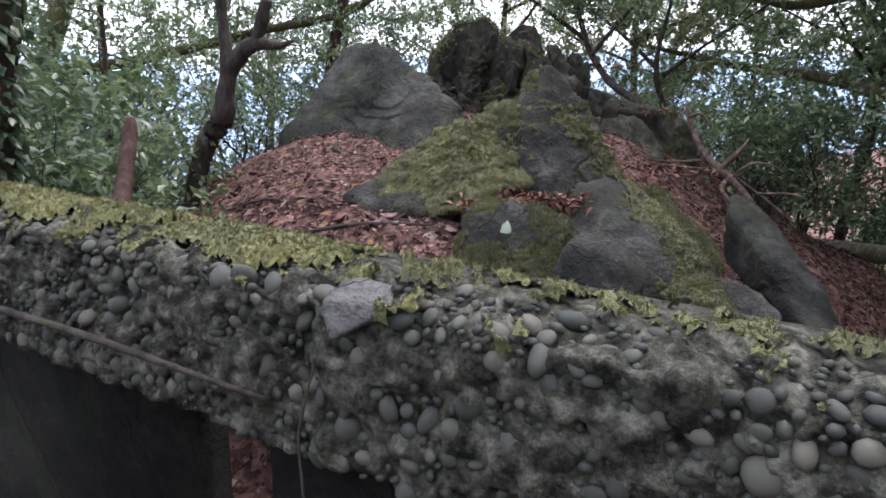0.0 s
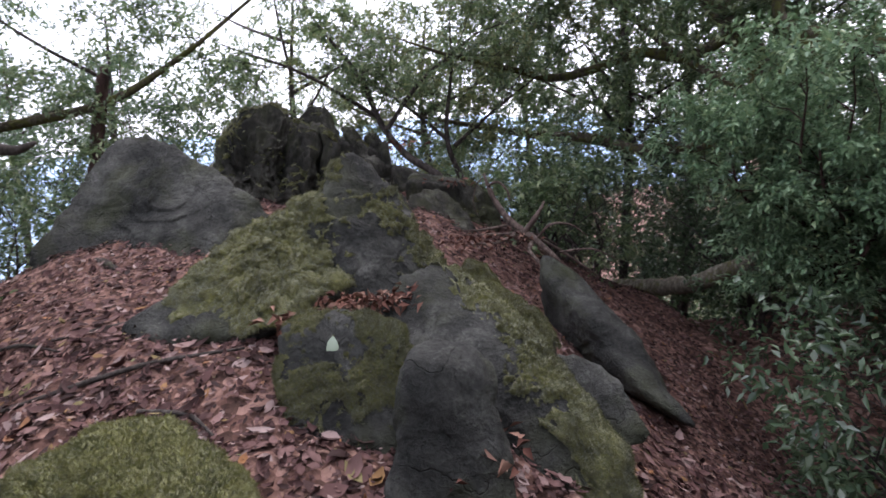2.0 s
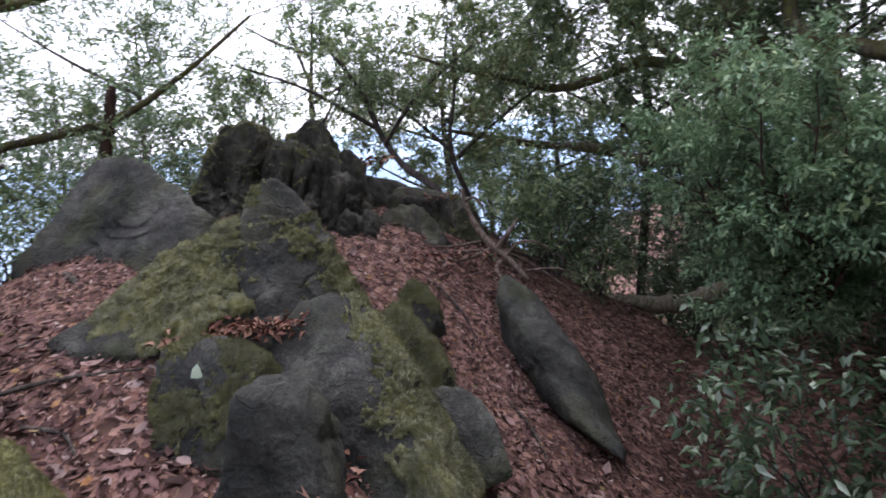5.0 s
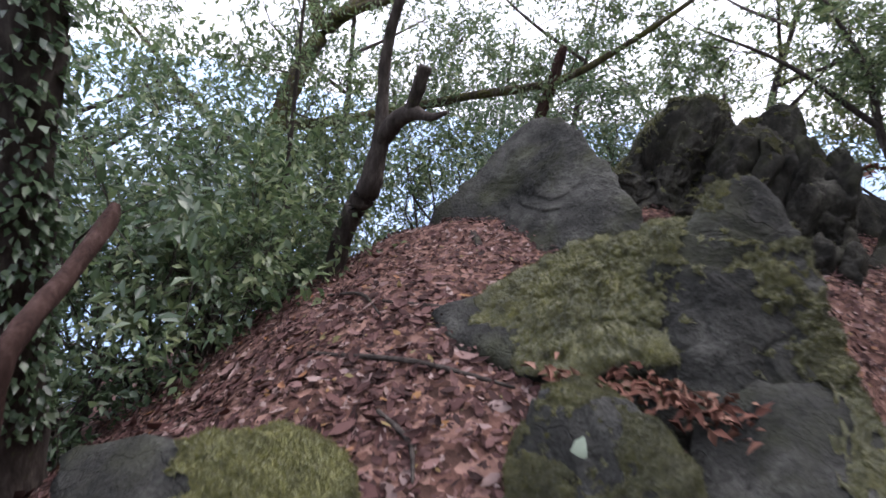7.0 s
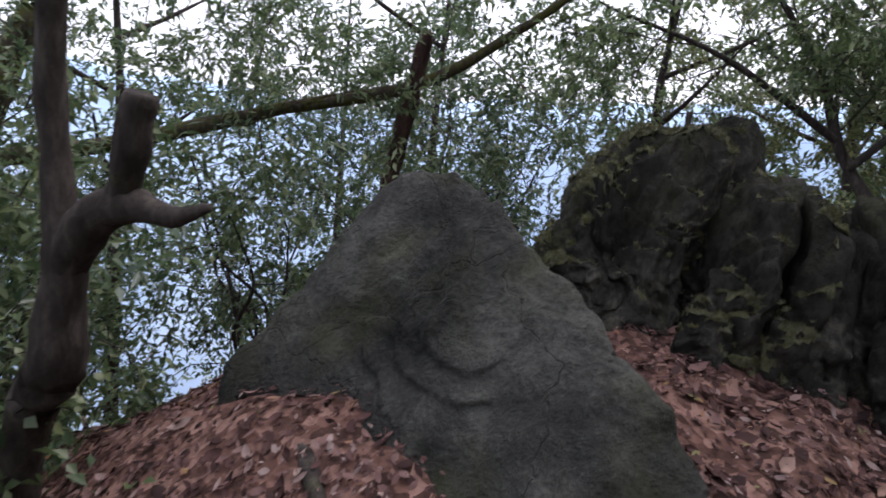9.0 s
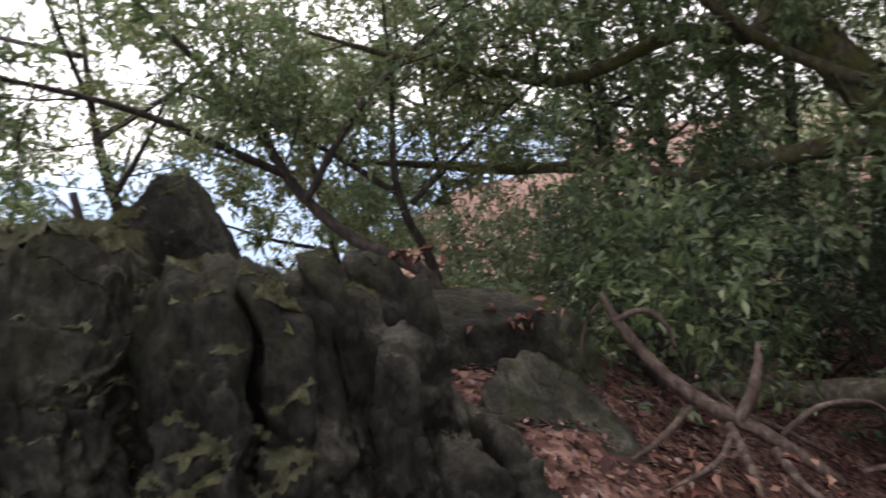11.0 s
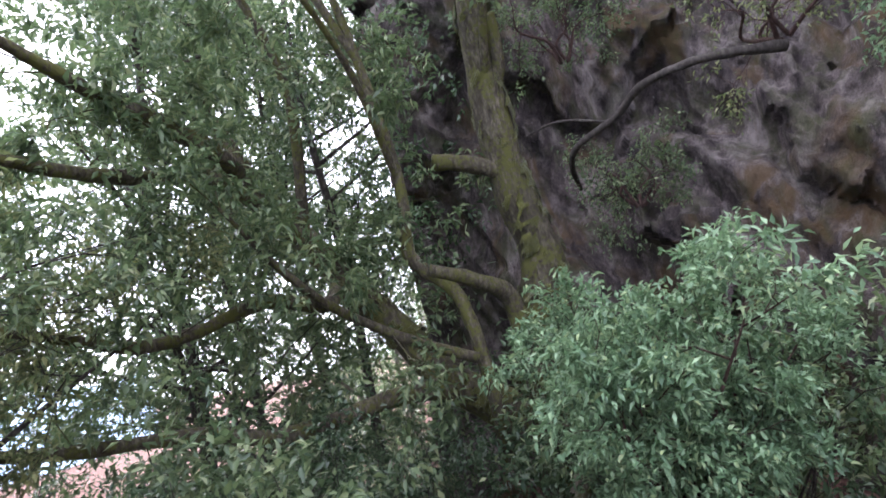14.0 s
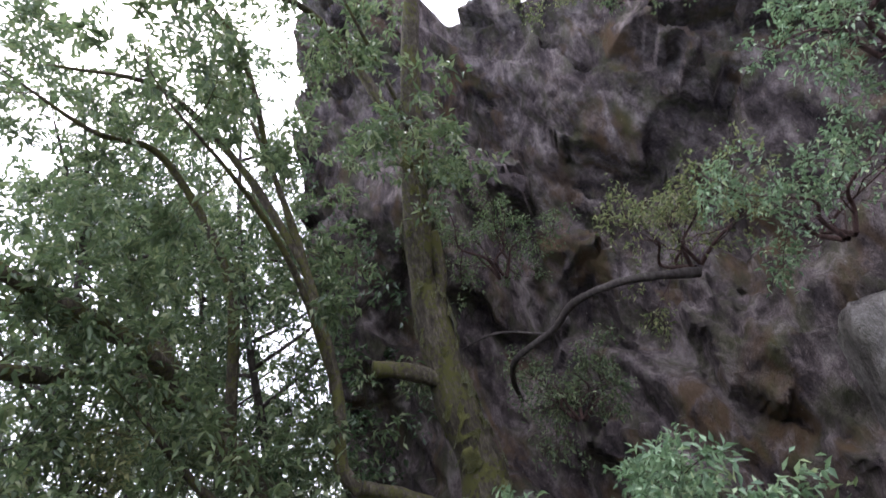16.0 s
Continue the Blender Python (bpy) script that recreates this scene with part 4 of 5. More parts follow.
tree("broken_trunk", {"trunk": [(-3.85, 6.4, -1.8, 0.09), (-3.68, 6.5, 1.3, 0.072), (-3.61, 6.55, 2.0, 0.064), (-3.53, 6.58, 2.45, 0.062), (-3.47, 6.59, 2.74, 0.054), (-3.44, 6.59, 2.81, 0.03)]},
     "bare snapped trunk standing behind a boulder", BARK_RED, LEAF, vr, leafless=("trunk",), category="tree stump")
tree("sapling", {"trunk": [(-4.35, 4.0, -0.6, 0.03), (-4.3, 4.0, 0.2, 0.027), (-4.42, 4.0, 0.9, 0.024), (-4.4, 4.0, 1.6, 0.02), (-4.36, 4.0, 2.3, 0.016), (-4.3, 4.0, 3.0, 0.008)]},
     "slender young sapling with few side twigs", BARK_DARK, LEAF, vr, 0.16, 0.5, 1, 6, start=0.4)
ivy_host = tree("big_trunk", {"trunk": [(-2.84, 1.62, -0.6, 0.19), (-2.74, 1.66, 0.4, 0.145), (-2.55, 1.68, 1.3, 0.13), (-2.39, 1.7, 2.2, 0.125), (-2.3, 1.7, 3.6, 0.11), (-2.2, 1.9, 5.0, 0.08)],
                   "limb_1": [(-2.36, 1.7, 2.5, 0.05), (-2.7, 2.1, 3.0, 0.04), (-3.1, 2.7, 3.3, 0.02)],
                   "limb_2": [(-2.3, 1.7, 3.4, 0.05), (-2.0, 2.3, 3.9, 0.035), (-1.7, 3.2, 4.2, 0.015)]},
     "thick dark trunk with ivy-like leaves", BARK_DARK, LEAF_DARK, vr, 0.3, 0.5, 2, 5, leafless=("trunk",))
ir = np.random.default_rng(404)
iz = ir.uniform(0.3, 3.2, 1500)
ia = ir.normal(0.3, 0.9, 1500)
ic = np.stack([np.interp(iz, [-0.6, 0.4, 1.3, 2.2, 3.6], [-2.84, -2.74, -2.55, -2.39, -2.3]), np.full(1500, 1.68), iz], -1)
iw = np.stack([np.cos(ia), np.sin(ia) * 0.9, 0 * ia], -1)
iv, if_ = leaf_mesh(ic + iw * (0.135 + np.abs(ir.normal(0, 0.02, 1500)))[:, None], unit(iw + np.array([0, 0, -0.5])), 0.05, 0.034, 0.2, ir)
tagged(put("ivy", under(ivy_host, iv), if_, LEAF_DARK, ivy_host, "small dark ivy leaves on the bark"), kind="stuff")
tree("dead_trunk", {"trunk": [(-1.95, 1.3, -0.1, 0.045), (-1.72, 1.42, 0.7, 0.036), (-1.64, 1.47, 1.05, 0.033), (-1.78, 1.65, 1.22, 0.028), (-1.88, 1.79, 1.36, 0.03), (-1.9, 1.82, 1.42, 0.016)]},
     "reddish dead trunk snapped at chest height", BARK_RED, LEAF, vr, leafless=("trunk",), category="tree stump")

# ---- trees behind the summit ----
tree("summit_tree", {
    "trunk": [(0.25, 7.6, 0.9, 0.06), (0.0, 7.65, 1.45, 0.052), (-0.45, 7.85, 1.8, 0.045), (-0.75, 8.0, 2.2, 0.04), (-1.0, 8.0, 2.8, 0.03), (-1.5, 7.9, 3.5, 0.015)],
    "limb_1": [(-0.7, 7.95, 2.1, 0.03), (-0.2, 7.8, 2.7, 0.025), (0.5, 7.6, 3.2, 0.015)],
    "limb_2": [(-0.8, 8.0, 2.3, 0.03), (-1.6, 7.6, 2.8, 0.02), (-2.4, 7.3, 3.1, 0.01)],
}, "small crooked tree leaning out behind the crag", BARK_DARK, LEAF, vr, 0.26, 0.6, 2, 5, start=0.5)
tree("summit_tree", {
    "trunk": [(0.6, 8.9, -0.2, 0.05), (0.35, 8.7, 1.2, 0.045), (0.1, 8.6, 2.0, 0.035), (0.2, 8.6, 2.9, 0.02), (0.2, 8.4, 3.6, 0.01)],
    "limb_1": [(0.2, 8.6, 1.9, 0.03), (0.7, 8.4, 2.3, 0.02), (1.4, 8.1, 2.8, 0.01)],
    "limb_2": [(0.1, 8.6, 2.0, 0.03), (-0.6, 8.8, 2.6, 0.02), (-1.4, 9.2, 3.1, 0.01)],
}, "thin tree with olive leaves beyond the slab", BARK_DARK, LEAF_OLIVE, vr, 0.26, 0.6, 2, 5, start=0.4)
for k, (x, y, h) in enumerate(((-5.2, 9.5, 5.2), (-2.6, 10.5, 4.6), (-0.4, 12.0, 5.0), (-8.0, 7.0, 6.5), (-8.5, 3.0, 7.0), (-6.5, 1.2, 6.0), (-7.5, 10.5, 7.0),
                                (4.4, 11.0, 11.0), (6.3, 11.6, 14.0), (5.6, 9.9, 13.0), (8.2, 13.5, 14.0), (3.0, 10.2, 10.5), (2.0, 14.0, 9.5), (0.4, 14.5, 6.5))):
    b = float(height(np.array([x]), np.array([y]))[0])
    tt = {"trunk": [(x, y, b - 0.2, 0.09), (x + 0.2, y, b + h * 0.35, 0.075), (x + 0.1, y + 0.2, b + h * 0.65, 0.05), (x + 0.3, y, b + h, 0.015)]}
    for j in range(7 if h < 8 else 16):
        a, s = vr.uniform(0, 6.28), vr.uniform(0.3, 0.85)
        L = vr.uniform(1.0, 2.0)
        z0 = b + h * s
        tt[f"limb_{j}"] = [(x + 0.15, y + 0.1, z0, 0.035), (x + 0.15 + math.cos(a) * L * 0.5, y + math.sin(a) * L * 0.5, z0 + 0.35, 0.025), (x + 0.15 + math.cos(a) * L, y + math.sin(a) * L, z0 + 0.8, 0.01)]
    tree("slope_tree", tt, "evergreen tree rising from the slope below", BARK_DARK, LEAF if k % 3 else LEAF_DARK, vr, 0.5, 0.9, 2, 4, leaf_len=0.095 if k < 7 else 0.11, leaf_w=0.044 if k < 7 else 0.05, droop=0.1, group="trees of the slopes", sides=7, fork=2, fine=False)

# ---- the big mossy tree of the gully ----
big_tree = tree("mossy_tree", {
    "trunk": [(5.5, 6.9, -1.6, 0.4), (5.4, 6.8, 0.4, 0.36), (5.25, 6.65, 1.5, 0.34), (5.22, 6.6, 2.1, 0.31), (5.28, 6.45, 2.9, 0.27), (5.04, 6.5, 3.88, 0.225), (4.73, 6.34, 5.45, 0.18), (4.1, 5.68, 7.3, 0.13), (3.6, 5.0, 8.8, 0.05)],
    "limb_1": [(5.3, 6.75, 0.8, 0.24), (4.85, 7.25, 1.45, 0.23), (4.57, 7.53, 1.75, 0.21), (4.26, 7.98, 2.52, 0.18), (3.93, 8.5, 3.45, 0.15), (3.7, 8.93, 4.18, 0.13), (3.4, 9.3, 5.2, 0.1), (3.0, 9.6, 6.6, 0.05)],
    "limb_2": [(4.57, 7.5, 1.72, 0.130), (3.85, 7.83, 1.79, 0.098), (3.2, 8.08, 1.72, 0.085), (2.68, 8.4, 1.73, 0.078), (2.11, 8.69, 1.92, 0.068), (1.38, 8.98, 2.02, 0.058), (0.7, 9.13, 2.16, 0.046), (-0.2, 9.14, 2.35, 0.019)],
    "limb_3": [(4.6, 7.1, 0.9, 0.09), (4.33, 6.92, 1.5, 0.08), (4.3, 7.05, 2.63, 0.075), (4.02, 7.37, 3.2, 0.075), (3.97, 7.27, 4.06, 0.062), (3.6, 7.31, 5.87, 0.045), (3.2, 7.4, 7.2, 0.02)],
    "limb_4": [(4.95, 6.5, 3.95, 0.1), (4.65, 6.8, 4.12, 0.1), (4.4, 7.08, 4.2, 0.092)],
    "limb_5": [(4.2, 6.95, 2.0, 0.058), (3.65, 7.31, 2.32, 0.052), (3.08, 7.64, 2.74, 0.046), (2.59, 7.75, 3.16, 0.036), (2.0, 7.7, 3.7, 0.016)],
    "limb_6": [(3.75, 8.85, 4.1, 0.098), (2.9, 8.4, 4.2, 0.091), (2.4, 8.04, 4.33, 0.088), (1.7, 7.91, 4.5, 0.072), (1.13, 7.72, 4.52, 0.058), (0.3, 7.5, 4.7, 0.026)],
    "limb_7": [(3.8, 8.8, 3.9, 0.085), (2.36, 8.15, 4.14, 0.078), (1.62, 8.16, 4.08, 0.065), (0.74, 7.92, 3.99, 0.046), (-0.2, 7.7, 4.1, 0.016)],
    "limb_8": [(4.0, 8.4, 3.2, 0.078), (3.15, 7.84, 2.84, 0.075), (2.6, 8.05, 2.95, 0.065), (2.08, 8.22, 2.8, 0.058), (1.53, 8.32, 2.72, 0.052), (0.95, 8.36, 2.88, 0.039), (0.21, 8.36, 3.07, 0.026), (-0.5, 8.2, 3.3, 0.010)],
    "limb_9": [(4.8, 6.4, 4.9, 0.055), (4.2, 5.9, 5.8, 0.045), (3.4, 5.6, 6.4, 0.03), (2.2, 5.4, 6.9, 0.012)],
    "limb_10": [(4.0, 7.3, 4.0, 0.045), (3.2, 7.0, 4.9, 0.035), (2.4, 6.8, 5.4, 0.025), (1.4, 6.6, 5.7, 0.01)],
    "limb_11": [(4.85, 6.4, 4.75, 0.07), (4.8, 6.2, 5.05, 0.075), (4.68, 6.1, 5.45, 0.07), (4.62, 6.05, 5.6, 0.05)],
    "limb_12": [(3.8, 8.6, 3.9, 0.07), (3.4, 8.1, 5.4, 0.055), (2.5, 8.0, 6.55, 0.04), (1.7, 8.0, 6.45, 0.025), (0.9, 7.9, 6.5, 0.01)],
    "limb_13": [(3.7, 7.3, 5.4, 0.05), (3.2, 7.6, 6.6, 0.045), (2.3, 7.8, 7.3, 0.03), (1.3, 8.0, 7.0, 0.012)],
    "limb_14": [(4.4, 6.0, 6.4, 0.1), (4.1, 6.3, 8.0, 0.07), (3.3, 6.4, 8.4, 0.045), (2.4, 6.4, 7.9, 0.015)],
    "limb_15": [(3.4, 7.35, 6.4, 0.04), (2.6, 6.9, 7.4, 0.03), (1.8, 6.8, 7.8, 0.012)],
    "limb_16": [(5.0, 6.75, 1.9, 0.13), (4.94, 6.8, 2.55, 0.11), (4.5, 6.9, 2.78, 0.085), (4.05, 7.2, 3.0, 0.07)],
}, "large moss-covered tree with long horizontal boughs", BARK_MOSSY, LEAF, vr, 0.5, 0.62, 2, 4, leafless=("trunk", "limb_4", "limb_11", "limb_16"), start=0.32, sides=14, leaf_len=0.11, leaf_w=0.038)

moss_lines = [smooth_line([(5.32, 6.7, 1.2, 0.345), (5.22, 6.6, 2.1, 0.315), (5.28, 6.45, 2.9, 0.275), (5.04, 6.5, 3.88, 0.23), (4.73, 6.34, 5.45, 0.185), (4.3, 5.9, 6.7, 0.15)], 22),
              smooth_line([(4.85, 7.25, 1.45, 0.235), (4.57, 7.53, 1.75, 0.215), (4.26, 7.98, 2.52, 0.185), (3.93, 8.5, 3.45, 0.155), (3.7, 8.93, 4.18, 0.135)], 22)]
for a, line in enumerate(moss_lines):
    mv, mq = tube(line, 40, 0.14, 0)
    mt = np.vstack([mq[:, [0, 1, 2]], mq[:, [0, 2, 3]]])
    mv, mt = moss_skin(mv, mt, lambda v, n: 0.0 * v[:, 2] - 0.02 - 0.1 * n[:, 1], 71 + a, 0.03)
    tagged(put("moss", under(big_tree, mv), mt, MOSS, big_tree, "yellow-green moss on the bark"), kind="stuff")

# ---- shrubs and undergrowth of the gully ----
k = 0
for x, y, wd, tl in ((3.6, 9.6, 1.4, 2.2), (1.6, 10.0, 1.2, 2.0), (4.3, 8.4, 1.2, 1.6), (3.6, 6.9, 0.9, 1.3), (4.4, 4.6, 1.1, 2.0), (3.4, 2.4, 1.1, 2.2), (2.9, 3.6, 0.8, 1.3),
                     (5.2, 9.6, 1.5, 2.4), (2.0, 7.9, 0.7, 1.0), (4.7, 5.8, 0.8, 1.4), (2.2, 11.5, 1.5, 2.4), (4.6, 12.0, 1.8, 3.0), (6.5, 12.5, 1.8, 3.4), (1.3, 6.9, 0.5, 0.6)):
    shrub("shrub", x, y, wd, tl, "dense glossy evergreen shrub in the gully", BARK_DARK, (LEAF_DARK, LEAF, LEAF_DARK)[k % 3], vr, stems=7, per=3, leaf_len=0.085, leaf_w=0.038, twig_len=0.6, twig_every=0.42, fork=2)
    k += 1
shrub("leafy_bush", 2.95, 4.8, 0.92, 1.5, "blue-green bush with rosettes of small leaves", BARK_RED, LEAF_BLUE, vr, stems=17, per=8, leaf_len=0.06, leaf_w=0.024, base=0.45, group="", twig_len=0.3, twig_every=0.2, fork=2)
for (x, y, z), wd, tl, lf in (((4.6, 3.6, 4.05), 0.6, 0.5, LEAF_OLIVE), ((3.85, 2.6, 3.6), 0.5, 0.45, LEAF_BLUE), ((3.4, 1.9, 4.6), 0.6, 0.7, LEAF_BLUE), ((5.3, 5.6, 5.0), 0.6, 0.6, LEAF), ((5.6, 5.3, 3.2), 0.5, 0.5, LEAF), ((5.0, 3.6, 8.3), 0.8, 0.6, LEAF_OLIVE), ((4.7, 2.2, 7.2), 0.8, 0.6, LEAF)):
    shrub("cliff_shrub", x, y, wd, tl, "straggling small-leaved shrub rooted in the rock face", BARK_RED, lf, vr, stems=5, per=2, leaf_len=0.06, leaf_w=0.024, base=z, group="shrubs on the cliff", twig_len=0.35, twig_every=0.4)
for x, y, wd, tl in ((-3.9, 7.6, 1.0, 1.6), (-5.0, 6.5, 1.2, 2.2), (-4.1, 9.2, 1.2, 2.4), (-5.7, 4.9, 1.0, 2.2), (-4.0, 2.1, 0.8, 2.3), (-5.4, 2.6, 1.2, 1.7), (-4.6, 1.2, 0.9, 1.3), (-6.4, 4.4, 1.3, 2.0), (-6.0, 7.8, 1.2, 1.8), (-8.2, 6.0, 1.6, 2.4), (-4.2, 2.7, 0.5, 0.8), (-3.9, 3.1, 0.5, 0.8), (-4.7, 3.4, 0.8, 1.2), (-5.0, 4.2, 0.8, 1.3)):
    shrub("shrub", x, y, wd, tl, "leafy evergreen shrub on the western slope", BARK_DARK, (LEAF_DARK, LEAF)[k % 2], vr, stems=7, per=3, leaf_len=0.082, leaf_w=0.04, group="shrubs of the western slope", twig_len=0.65, twig_every=0.45, fork=2)
    k += 1
# added out of view behind the start, to keep low sky light off the rail
for x, y, wd, tl in ((-3.4, -1.6, 1.2, 2.2), (-1.6, -2.6, 1.3, 2.4), (0.3, -2.8, 1.3, 2.3), (2.0, -2.2, 1.2, 2.3)):
    shrub("shrub", x, y, wd, tl, "unseen leafy shrub added behind the start to block light", BARK_DARK, LEAF_DARK, vr, stems=9, per=4, leaf_len=0.13, leaf_w=0.07, group="shrubs of the western slope", twig_len=0.65, twig_every=0.5, fork=2)

# ---- the log, the roots and sticks ----
def wood(name, lines, label, mat, category, parts="limb", sides=9):
    ob = thing(name, Vector(lines[0][0][:3]), label, category)
    for i, pts in enumerate(lines):
        v, f = tube(smooth_line(pts), sides, 0.2, i + 3)
        put("stem" if i == 0 else parts, under(ob, v), f, mat, ob)
    return ob


wood("fallen_log", [[(1.0, 7.6, 0.15, 0.06), (1.6, 7.7, -0.02, 0.09), (2.24, 7.52, 0.0, 0.1), (2.52, 7.0, 0.1, 0.1), (2.7, 6.53, 0.24, 0.095), (2.93, 6.17, 0.45, 0.09), (3.16, 5.92, 0.65, 0.085), (3.7, 5.75, 1.15, 0.08), (4.4, 5.8, 1.6, 0.07)]], "pale lichen-spotted curved log", bark_material("lichen_spotted_bark", (0.05, 0.042, 0.032), (0.12, 0.104, 0.08), (0.3, 0.28, 0.235), (0.09, 0.09, 0.035), 0.4), "log")
ROOT_WOOD = bark_material("weathered_root_wood", (0.03, 0.02, 0.017), (0.085, 0.06, 0.05), (0.2, 0.155, 0.13), (0.08, 0.07, 0.05), 0.1)
wood("root_tangle", [
    [(0.38, 6.04, 1.54, 0.015), (0.42, 5.97, 1.4, 0.022), (0.48, 5.89, 1.26, 0.026), (0.56, 5.8, 1.13, 0.030), (0.66, 5.68, 1.03, 0.033), (0.8, 5.55, 0.92, 0.030), (0.98, 5.4, 0.74, 0.020)],
    [(0.7, 5.62, 1.0, 0.026), (0.78, 5.62, 1.1, 0.025), (0.86, 5.66, 1.2, 0.017), (0.9, 5.7, 1.27, 0.008)],
    [(0.64, 5.6, 1.0, 0.020), (0.5, 5.35, 0.98, 0.017), (0.38, 5.2, 0.97, 0.013), (0.2, 5.15, 0.98, 0.007)],
    [(0.4, 5.98, 1.42, 0.013), (0.5, 5.9, 1.46, 0.013), (0.58, 5.86, 1.38, 0.011), (0.6, 5.84, 1.28, 0.007)],
    [(0.66, 5.62, 1.0, 0.018), (0.85, 5.75, 0.92, 0.017), (1.1, 5.85, 0.76, 0.015), (1.45, 5.85, 0.5, 0.009)],
    [(0.55, 5.72, 1.06, 0.016), (0.3, 5.6, 1.04, 0.012), (0.08, 5.5, 1.06, 0.006)],
    [(0.75, 5.65, 0.98, 0.013), (0.9, 5.95, 0.92, 0.012), (1.15, 6.35, 0.76, 0.007)],
    [(0.6, 5.55, 1.0, 0.013), (0.4, 5.4, 1.02, 0.011), (0.12, 5.32, 1.04, 0.005)],
    [(0.95, 5.3, 0.85, 0.011), (1.2, 5.2, 0.88, 0.008), (1.42, 5.25, 0.78, 0.004)],
    [(0.8, 5.5, 0.96, 0.012), (0.9, 5.42, 1.08, 0.011), (1.06, 5.36, 1.08, 0.008), (1.2, 5.34, 0.98, 0.005)],
    [(0.74, 5.48, 0.92, 0.020), (0.7, 5.3, 0.86, 0.017), (0.78, 5.1, 0.76, 0.012)],
    [(0.36, 6.02, 1.5, 0.007), (0.3, 6.05, 1.42, 0.006), (0.27, 6.08, 1.25, 0.005), (0.32, 6.1, 1.12, 0.004)],
], "weathered tangle of exposed tree roots", ROOT_WOOD, "roots", "root")
wood("root", [[(-2.75, 4.15, 1.02, 0.02), (-2.6, 4.26, 1.1, 0.03), (-2.4, 4.2, 1.13, 0.03), (-2.2, 4.05, 1.1, 0.025), (-2.05, 3.95, 1.04, 0.012)]], "dark root lying across the leaves", BARK_DARK, "root")
for pts in ([(-2.0, 3.1, 0.86, 0.008), (-1.6, 3.25, 0.92, 0.01), (-1.2, 3.15, 0.88, 0.006)], [(-1.9, 2.6, 0.7, 0.01), (-1.4, 2.75, 0.76, 0.012), (-1.0, 2.9, 0.82, 0.006)], [(-0.9, 1.9, 0.5, 0.012), (-0.6, 1.8, 0.5, 0.014), (-0.35, 1.85, 0.52, 0.008)]):
    q = [(x, y, float(height(np.array([x]), np.array([y]))[0]) + 0.02, r) for x, y, _, r in pts]
    wood("twig", [q], "thin dead twig among fallen leaves", BARK_DARK, "twig", sides=6)

wood("hanging_root", [[(-1.2, 5.31, 1.6, 0.004), (-1.32, 5.28, 1.48, 0.006), (-1.42, 5.26, 1.42, 0.007), (-1.5, 5.25, 1.25, 0.007), (-1.62, 5.24, 1.1, 0.006), (-1.7, 5.26, 0.9, 0.005)]], "thin pale root hanging down the crag", BARK_PALE, "root", sides=6)
tree("seedling", {"stem_1": [(-0.92, 6.1, 1.86, 0.003), (-0.93, 6.09, 1.91, 0.0025), (-0.95, 6.08, 1.95, 0.002)], "stem_2": [(-0.92, 6.1, 1.86, 0.003), (-0.9, 6.1, 1.9, 0.0025), (-0.88, 6.09, 1.93, 0.002)]},
     "small bright yellow-green seedling on the crag", BARK_RED, LEAF_OLIVE, vr, 0.025, 0.03, 1, 2, 0.035, 0.016, category="seedling", group="", sides=5, start=0.3, fork=1)
for pts in ([(-1.62, 6.2, 1.9, 0.022), (-1.62, 6.22, 2.2, 0.02), (-1.62, 6.22, 2.34, 0.016)], [(-1.78, 6.15, 1.9, 0.025), (-1.8, 6.16, 2.15, 0.022), (-1.81, 6.16, 2.26, 0.012)]):
    wood("stub", [pts], "short broken dead stub behind the crag", BARK_DARK, "tree stump", sides=7)
for x0, y0, x1, y1 in ((0.2, 4.9, 0.55, 4.5), (0.75, 3.9, 0.95, 3.3), (-2.6, 3.2, -1.9, 3.0), (-1.5, 3.9, -1.2, 3.75), (0.35, 3.7, 0.5, 3.3), (-1.3, 2.5, -0.95, 2.35)):
    xm, ym = (x0 + x1) / 2 + 0.04, (y0 + y1) / 2 + 0.03
    wood("twig", [[(x, y, float(height(np.array([x]), np.array([y]))[0]) + 0.025, r) for x, y, r in ((x0, y0, 0.009), (xm, ym, 0.01), (x1, y1, 0.005))]], "thin dead twig among fallen leaves", BARK_DARK, "twig", sides=6)

# ---- the cliff ----
N = 225
U, V = np.meshgrid(np.linspace(0, 1, N), np.linspace(0, 1, N), indexing="ij")
STEPS = [0, 0.3, 0.5, 0.7, 0.85, 1.0]
CX = np.interp(U, STEPS, [7.2, 6.9, 6.2, 5.2, 4.4, 3.6])
CY = np.interp(U, STEPS, [9.6, 6.8, 4.9, 3.1, 1.2, -2.0])
TOP = np.interp(U, [0, 0.08, 0.2, 0.4, 0.6, 1.0], [9.0, 11.8, 12.6, 12.4, 11.2, 10.0])
CZ = -4 + (TOP + 4) * V
ledge = np.clip((U - 0.32) / 0.1, 0, 1)
step = 0.95 / (1 + np.exp(-(CZ - 4.0 - 0.5 * np.sin(U * 17)) * 6)) * ledge
jut = -0.9 * np.clip((CZ - 6.5) / 4, 0, 1)
back_lean = 0.14 * (CZ - 1.0)
cp = np.stack([CX + step + jut + back_lean * ledge, CY + 0.35 * step, CZ], -1).reshape(-1, 3)
slant = cp @ np.array([[1, 0, 0], [0, 0.82, 0.57], [0, -0.57, 0.82]])
cell = 3 * fbm(slant * np.array([0.5, 1.5, 0.35]), 3, 91)
fr = cell - np.floor(cell)
fr_ = np.random.default_rng(91)
cc = np.stack([fr_.uniform(2, 9, 230), fr_.uniform(-3, 11, 230), fr_.uniform(-4, 13, 230)], -1)
